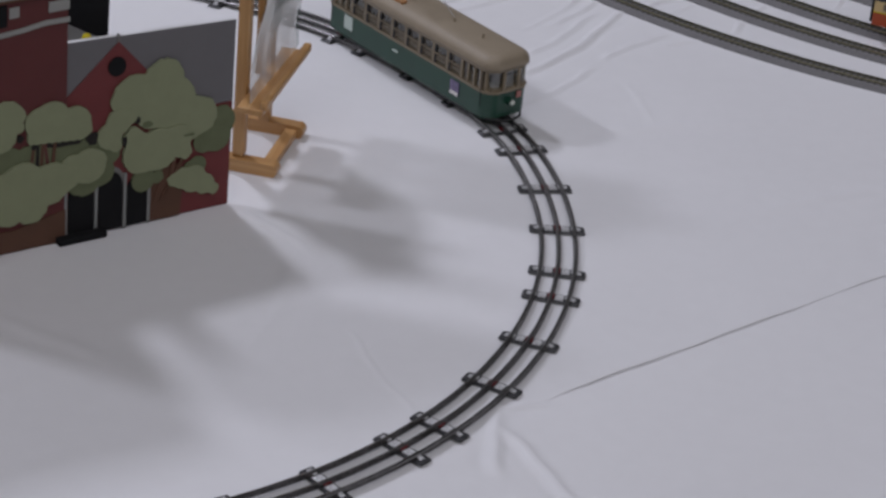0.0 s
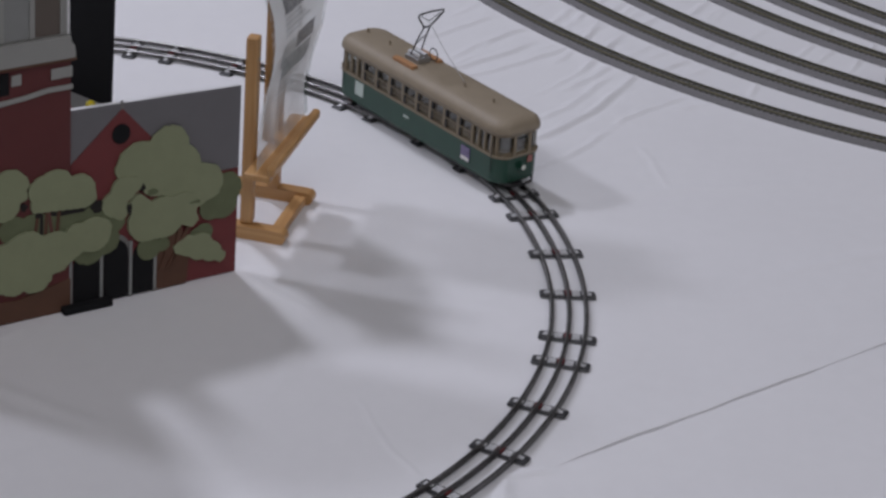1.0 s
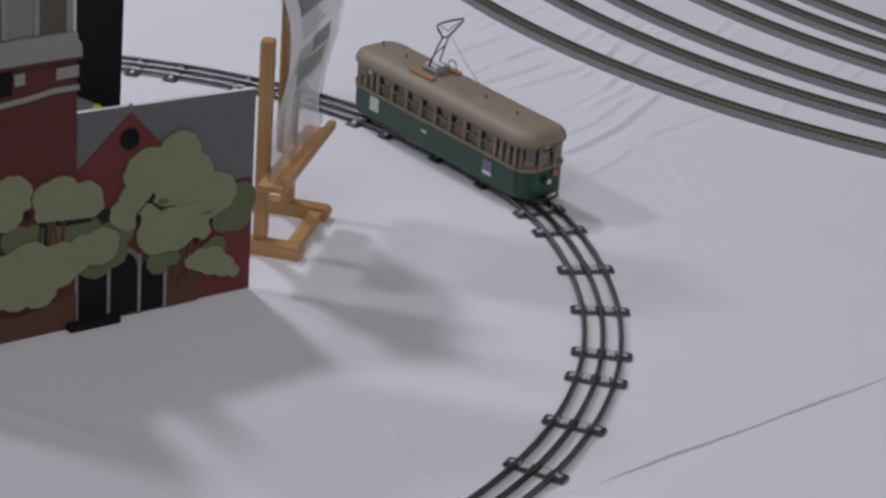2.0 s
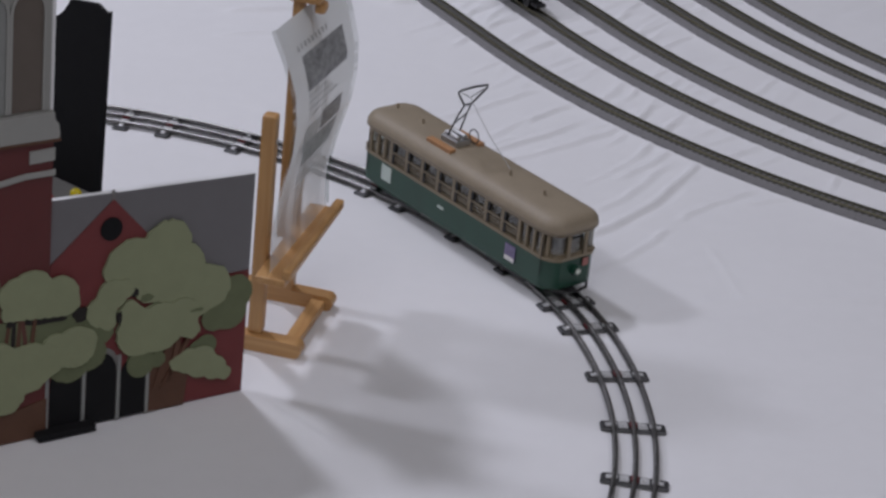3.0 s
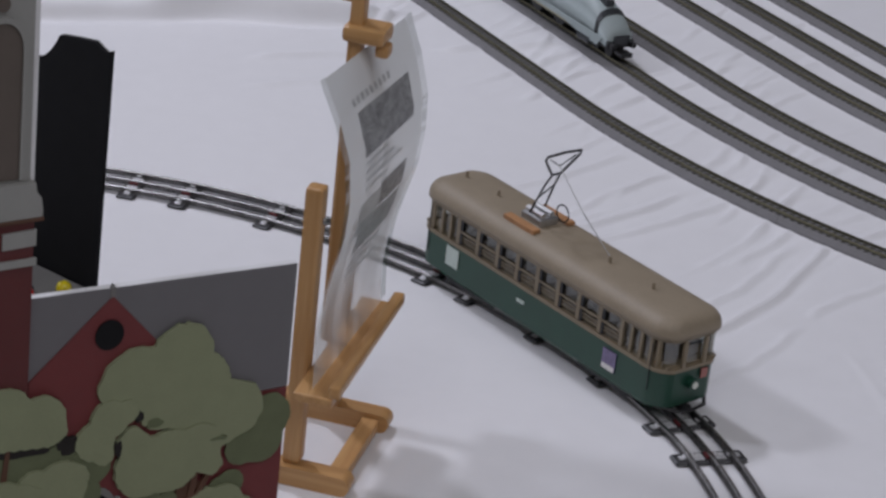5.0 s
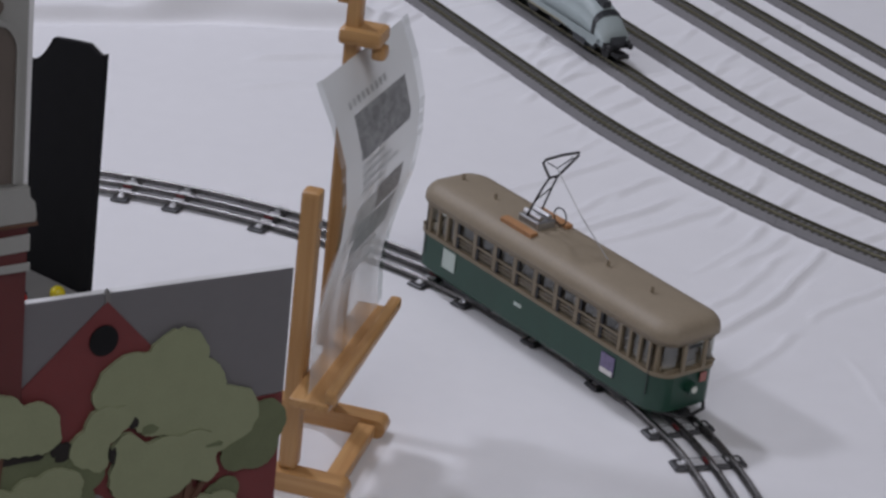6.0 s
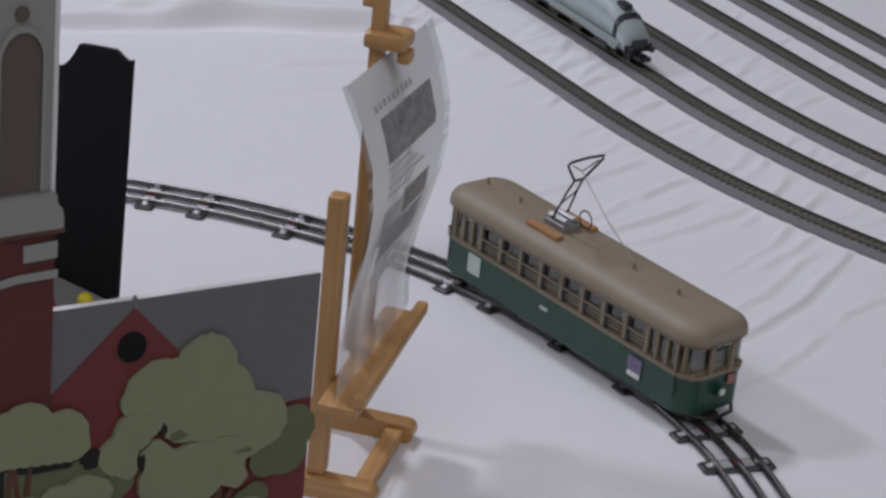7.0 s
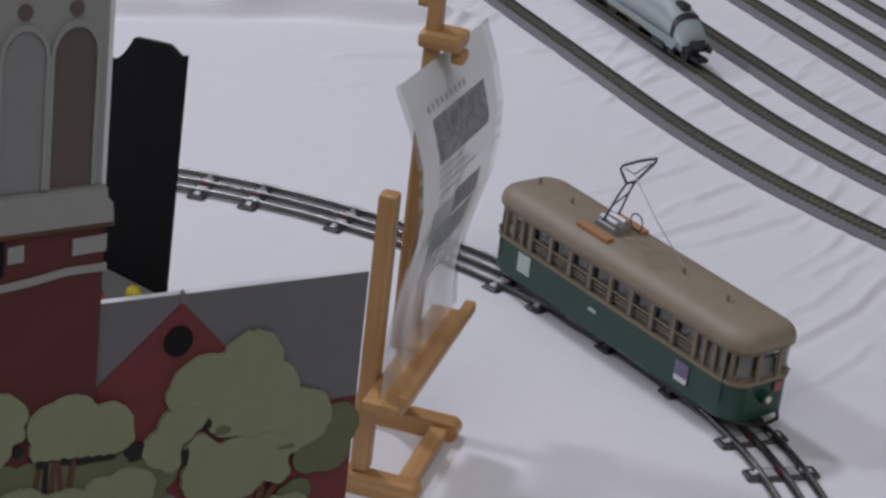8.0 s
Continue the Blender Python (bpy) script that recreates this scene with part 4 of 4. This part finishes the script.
    bow = part("collector_bow", tube([(c + 0.0115, -0.004, top + 0.041), (c + 0.015, -0.013, top + 0.052), (c + 0.0165, -0.0165, top + 0.0565), (c + 0.0178, -0.0155, top + 0.0595), (c + 0.018, 0, top + 0.0605), (c + 0.0178, 0.0155, top + 0.0595), (c + 0.0165, 0.0165, top + 0.0565), (c + 0.015, 0.013, top + 0.052), (c + 0.0115, 0.004, top + 0.041)], 0.0010, 6, True), "black", t, "black wire bow")
    part("bow_cross", tube([(c + 0.0165, -0.012, top + 0.056), (c + 0.014, 0, top + 0.0485), (c + 0.0165, 0.012, top + 0.056)], 0.0005), "black", bow)
    part("rope", tube([(c + 0.0145, 0.0, top + 0.048), (c + 0.045, 0.0, top + 0.024), (0.042, 0.0, top + 0.004)], 0.00045, 5), "silver", t, "thin grey pull rope")


# ---- trains on the roadbed tracks ----
def on_track(k, s):
    x, y, a = road_path(k, s, s + 0.001)[0]
    return pose(x, y, 0.0088, 0, 0, math.degrees(a))


def wheels(t, xs, r, y=0.0056):
    for x in xs:
        for s in (-1, 1):
            part("wheel", rod((x, s * y - 0.001, r), (x, s * y + 0.001, r), r, 16), "black", t)


def locomotive(m):
    t = thing("model_locomotive", m, "silver grey streamlined steam locomotive model on the track", "model locomotive")
    def ring(x, w, z0, z1, round_top):
        pts = [(x, -w, z0), (x, -w, z0 + (z1 - z0) * 0.45)]
        for k in range(9):
            a = math.pi - math.pi * k / 8
            pts.append((x, w * math.copysign(abs(math.cos(a)) ** round_top, math.cos(a)), z0 + (z1 - z0) * (0.45 + 0.55 * math.sin(a) ** 0.8)))
        return pts + [(x, w, z0 + (z1 - z0) * 0.45), (x, w, z0)]
    part("casing", loft([ring(-0.072, 0.0165, 0.020, 0.0500, 0.8), ring(0.02, 0.0165, 0.020, 0.0492, 0.8), ring(0.056, 0.0162, 0.019, 0.0478, 0.8), ring(0.075, 0.0158, 0.016, 0.042, 0.8), ring(0.090, 0.0150, 0.013, 0.029, 0.8), ring(0.096, 0.0135, 0.011, 0.019, 0.8)]), "loco", t, "silver grey streamlined casing", smooth=True)
    cab = part("cab", loft([ring(-0.098, 0.0165, 0.018, 0.0515, 0.6), ring(-0.0725, 0.0165, 0.018, 0.0512, 0.6)]), "loco", t, "silver grey cab")
    part("cab_roof", loft([ring(-0.103, 0.0158, 0.0400, 0.0522, 0.6), ring(-0.069, 0.0158, 0.0400, 0.0520, 0.6)]), "loco_dark", cab)
    for s in (-1, 1):
        part("cab_window", box(-0.092, -0.079, s * 0.0166 - 0.0003, s * 0.0166 + 0.0003, 0.036, 0.0435), "black", cab)
        part("valance", plate([(-0.072, 0.0155), (0.02, 0.0155), (0.055, 0.0115), (0.082, 0.0105), (0.09, 0.0205), (-0.072, 0.0205)], s * 0.0171 - 0.0004, s * 0.0171 + 0.0004), "loco", t)
        part("cylinder", rod((0.050, s * 0.0150, 0.0095), (0.070, s * 0.0150, 0.0095), 0.0042, 14), "loco_dark", t)
        part("coupling_rod", box(-0.043, 0.043, s * 0.0112 - 0.0004, s * 0.0112 + 0.0004, 0.0100, 0.0122), "steel", t)
        part("buffer", rod((0.096, s * 0.011, 0.0145), (0.1035, s * 0.011, 0.0145), 0.0028, 12), "black", t)
    part("nose_band", loft([ring(0.0745, 0.0164, 0.0145, 0.0426, 0.8), ring(0.0795, 0.0160, 0.0140, 0.0392, 0.8)]), "loco_dark", t, "dark nose band")
    part("chimney", box(0.058, 0.073, -0.0045, 0.0045, 0.0425, 0.0492, 0.0015), "loco_dark", t)
    part("frame", box(-0.098, 0.094, -0.0065, 0.0065, 0.006, 0.0175), "black", t)
    part("nose_plate", box(0.0965, 0.0985, -0.0085, 0.0085, 0.0150, 0.0235, 0.0008), "loco_dark", t, "dark front plate")
    part("buffer_beam", box(0.0935, 0.0970, -0.0145, 0.0145, 0.0110, 0.0180, 0.0005), "black", t)
    part("front_coupling", box(0.097, 0.110, -0.006, 0.006, 0.0055, 0.0095, 0.0005), "black", t)
    for x in (-0.041, 0.0, 0.041):
        wheels(t, (x,), 0.0128)
    wheels(t, (0.066, 0.088), 0.0062)
    wheels(t, (-0.078,), 0.0072)


def tender(m):
    t = thing("model_tender", m, "silver grey tender model with a dark coal space", "model tender")
    part("tank", box(-0.045, 0.045, -0.0165, 0.0165, 0.0165, 0.0430, 0.003), "loco", t, "silver grey tank", smooth=False)
    part("coal_space", box(-0.020, 0.040, -0.0125, 0.0125, 0.0431, 0.0465, 0.001), "loco_dark", t)
    part("frame", box(-0.045, 0.045, -0.0155, 0.0155, 0.0085, 0.0164, 0.001), "black", t)
    wheels(t, (-0.033, -0.011, 0.011, 0.033), 0.0070)


def coach(name, m, lower, label):
    t = thing(name, m, label, "model coach", "coaches of the model trains")
    h, w = 0.129, 0.0165
    part("lower_side", box(-h, h, -w, w, 0.0125, 0.0285, 0.0008), lower, t)
    part("upper_side", box(-h, h, -w, w, 0.0287, 0.0420, 0.0008), "cream", t, "cream window band")
    prof = [(-w - 0.0006, 0.0422), (-w - 0.0006, 0.0440)] + [((w + 0.0006) * math.cos(a), 0.0440 + 0.0080 * math.sin(a)) for a in np.linspace(math.pi, 0, 9)] + [(w + 0.0006, 0.0440), (w + 0.0006, 0.0422)]
    part("roof", loft([[(x, y, z) for y, z in prof] for x in (-h - 0.001, h + 0.001)]), "coach_roof", t, "dark rounded roof")
    for s in (-1, 1):
        for k in range(15):
            x = -h + 0.0135 + k * 0.0165
            wdt = 0.0052 if k % 3 else 0.0030
            part("window", box(x - wdt, x + wdt, s * w - 0.0004, s * w + 0.0004, 0.0315, 0.0395), "seat", t)
        part("lining", box(-h, h, s * w - 0.0005, s * w + 0.0005, 0.0279, 0.0290), "yellow", t)
    for e in (-1, 1):
        part("gangway", box(e * h - 0.0045, e * h + 0.0045, -0.0095, 0.0095, 0.013, 0.0425, 0.001), "black", t)
        b = part("bogie", box(e * 0.088 - 0.022, e * 0.088 + 0.022, -0.0145, 0.0145, 0.0050, 0.0110, 0.001), "black", t)
        wheels(b, (e * 0.088 - 0.0145, e * 0.088 + 0.0145), 0.0065)
    part("underframe", box(-0.05, 0.05, -0.012, 0.012, 0.006, 0.0124), "black", t)


def trains():
    s = -0.065
    locomotive(on_track(1, s - 0.098))
    tender(on_track(1, s - 0.098 - 0.149))
    coach("model_coach", on_track(1, s - 0.098 - 0.149 - 0.186), "maroon", "maroon and cream model coach with a dark roof")
    coach("model_coach", on_track(1, s - 0.098 - 0.149 - 0.186 - 0.272), "maroon", "maroon and cream model coach with a dark roof")
    coach("model_railcar", on_track(2, 0.63), "orange_red", "orange red and cream model railcar with a dark roof")


hall()
table()
cloth()
building()
easel()
notice()
tram()
trains()
tinplate_circle()
for k in range(6):
    road_track(k)
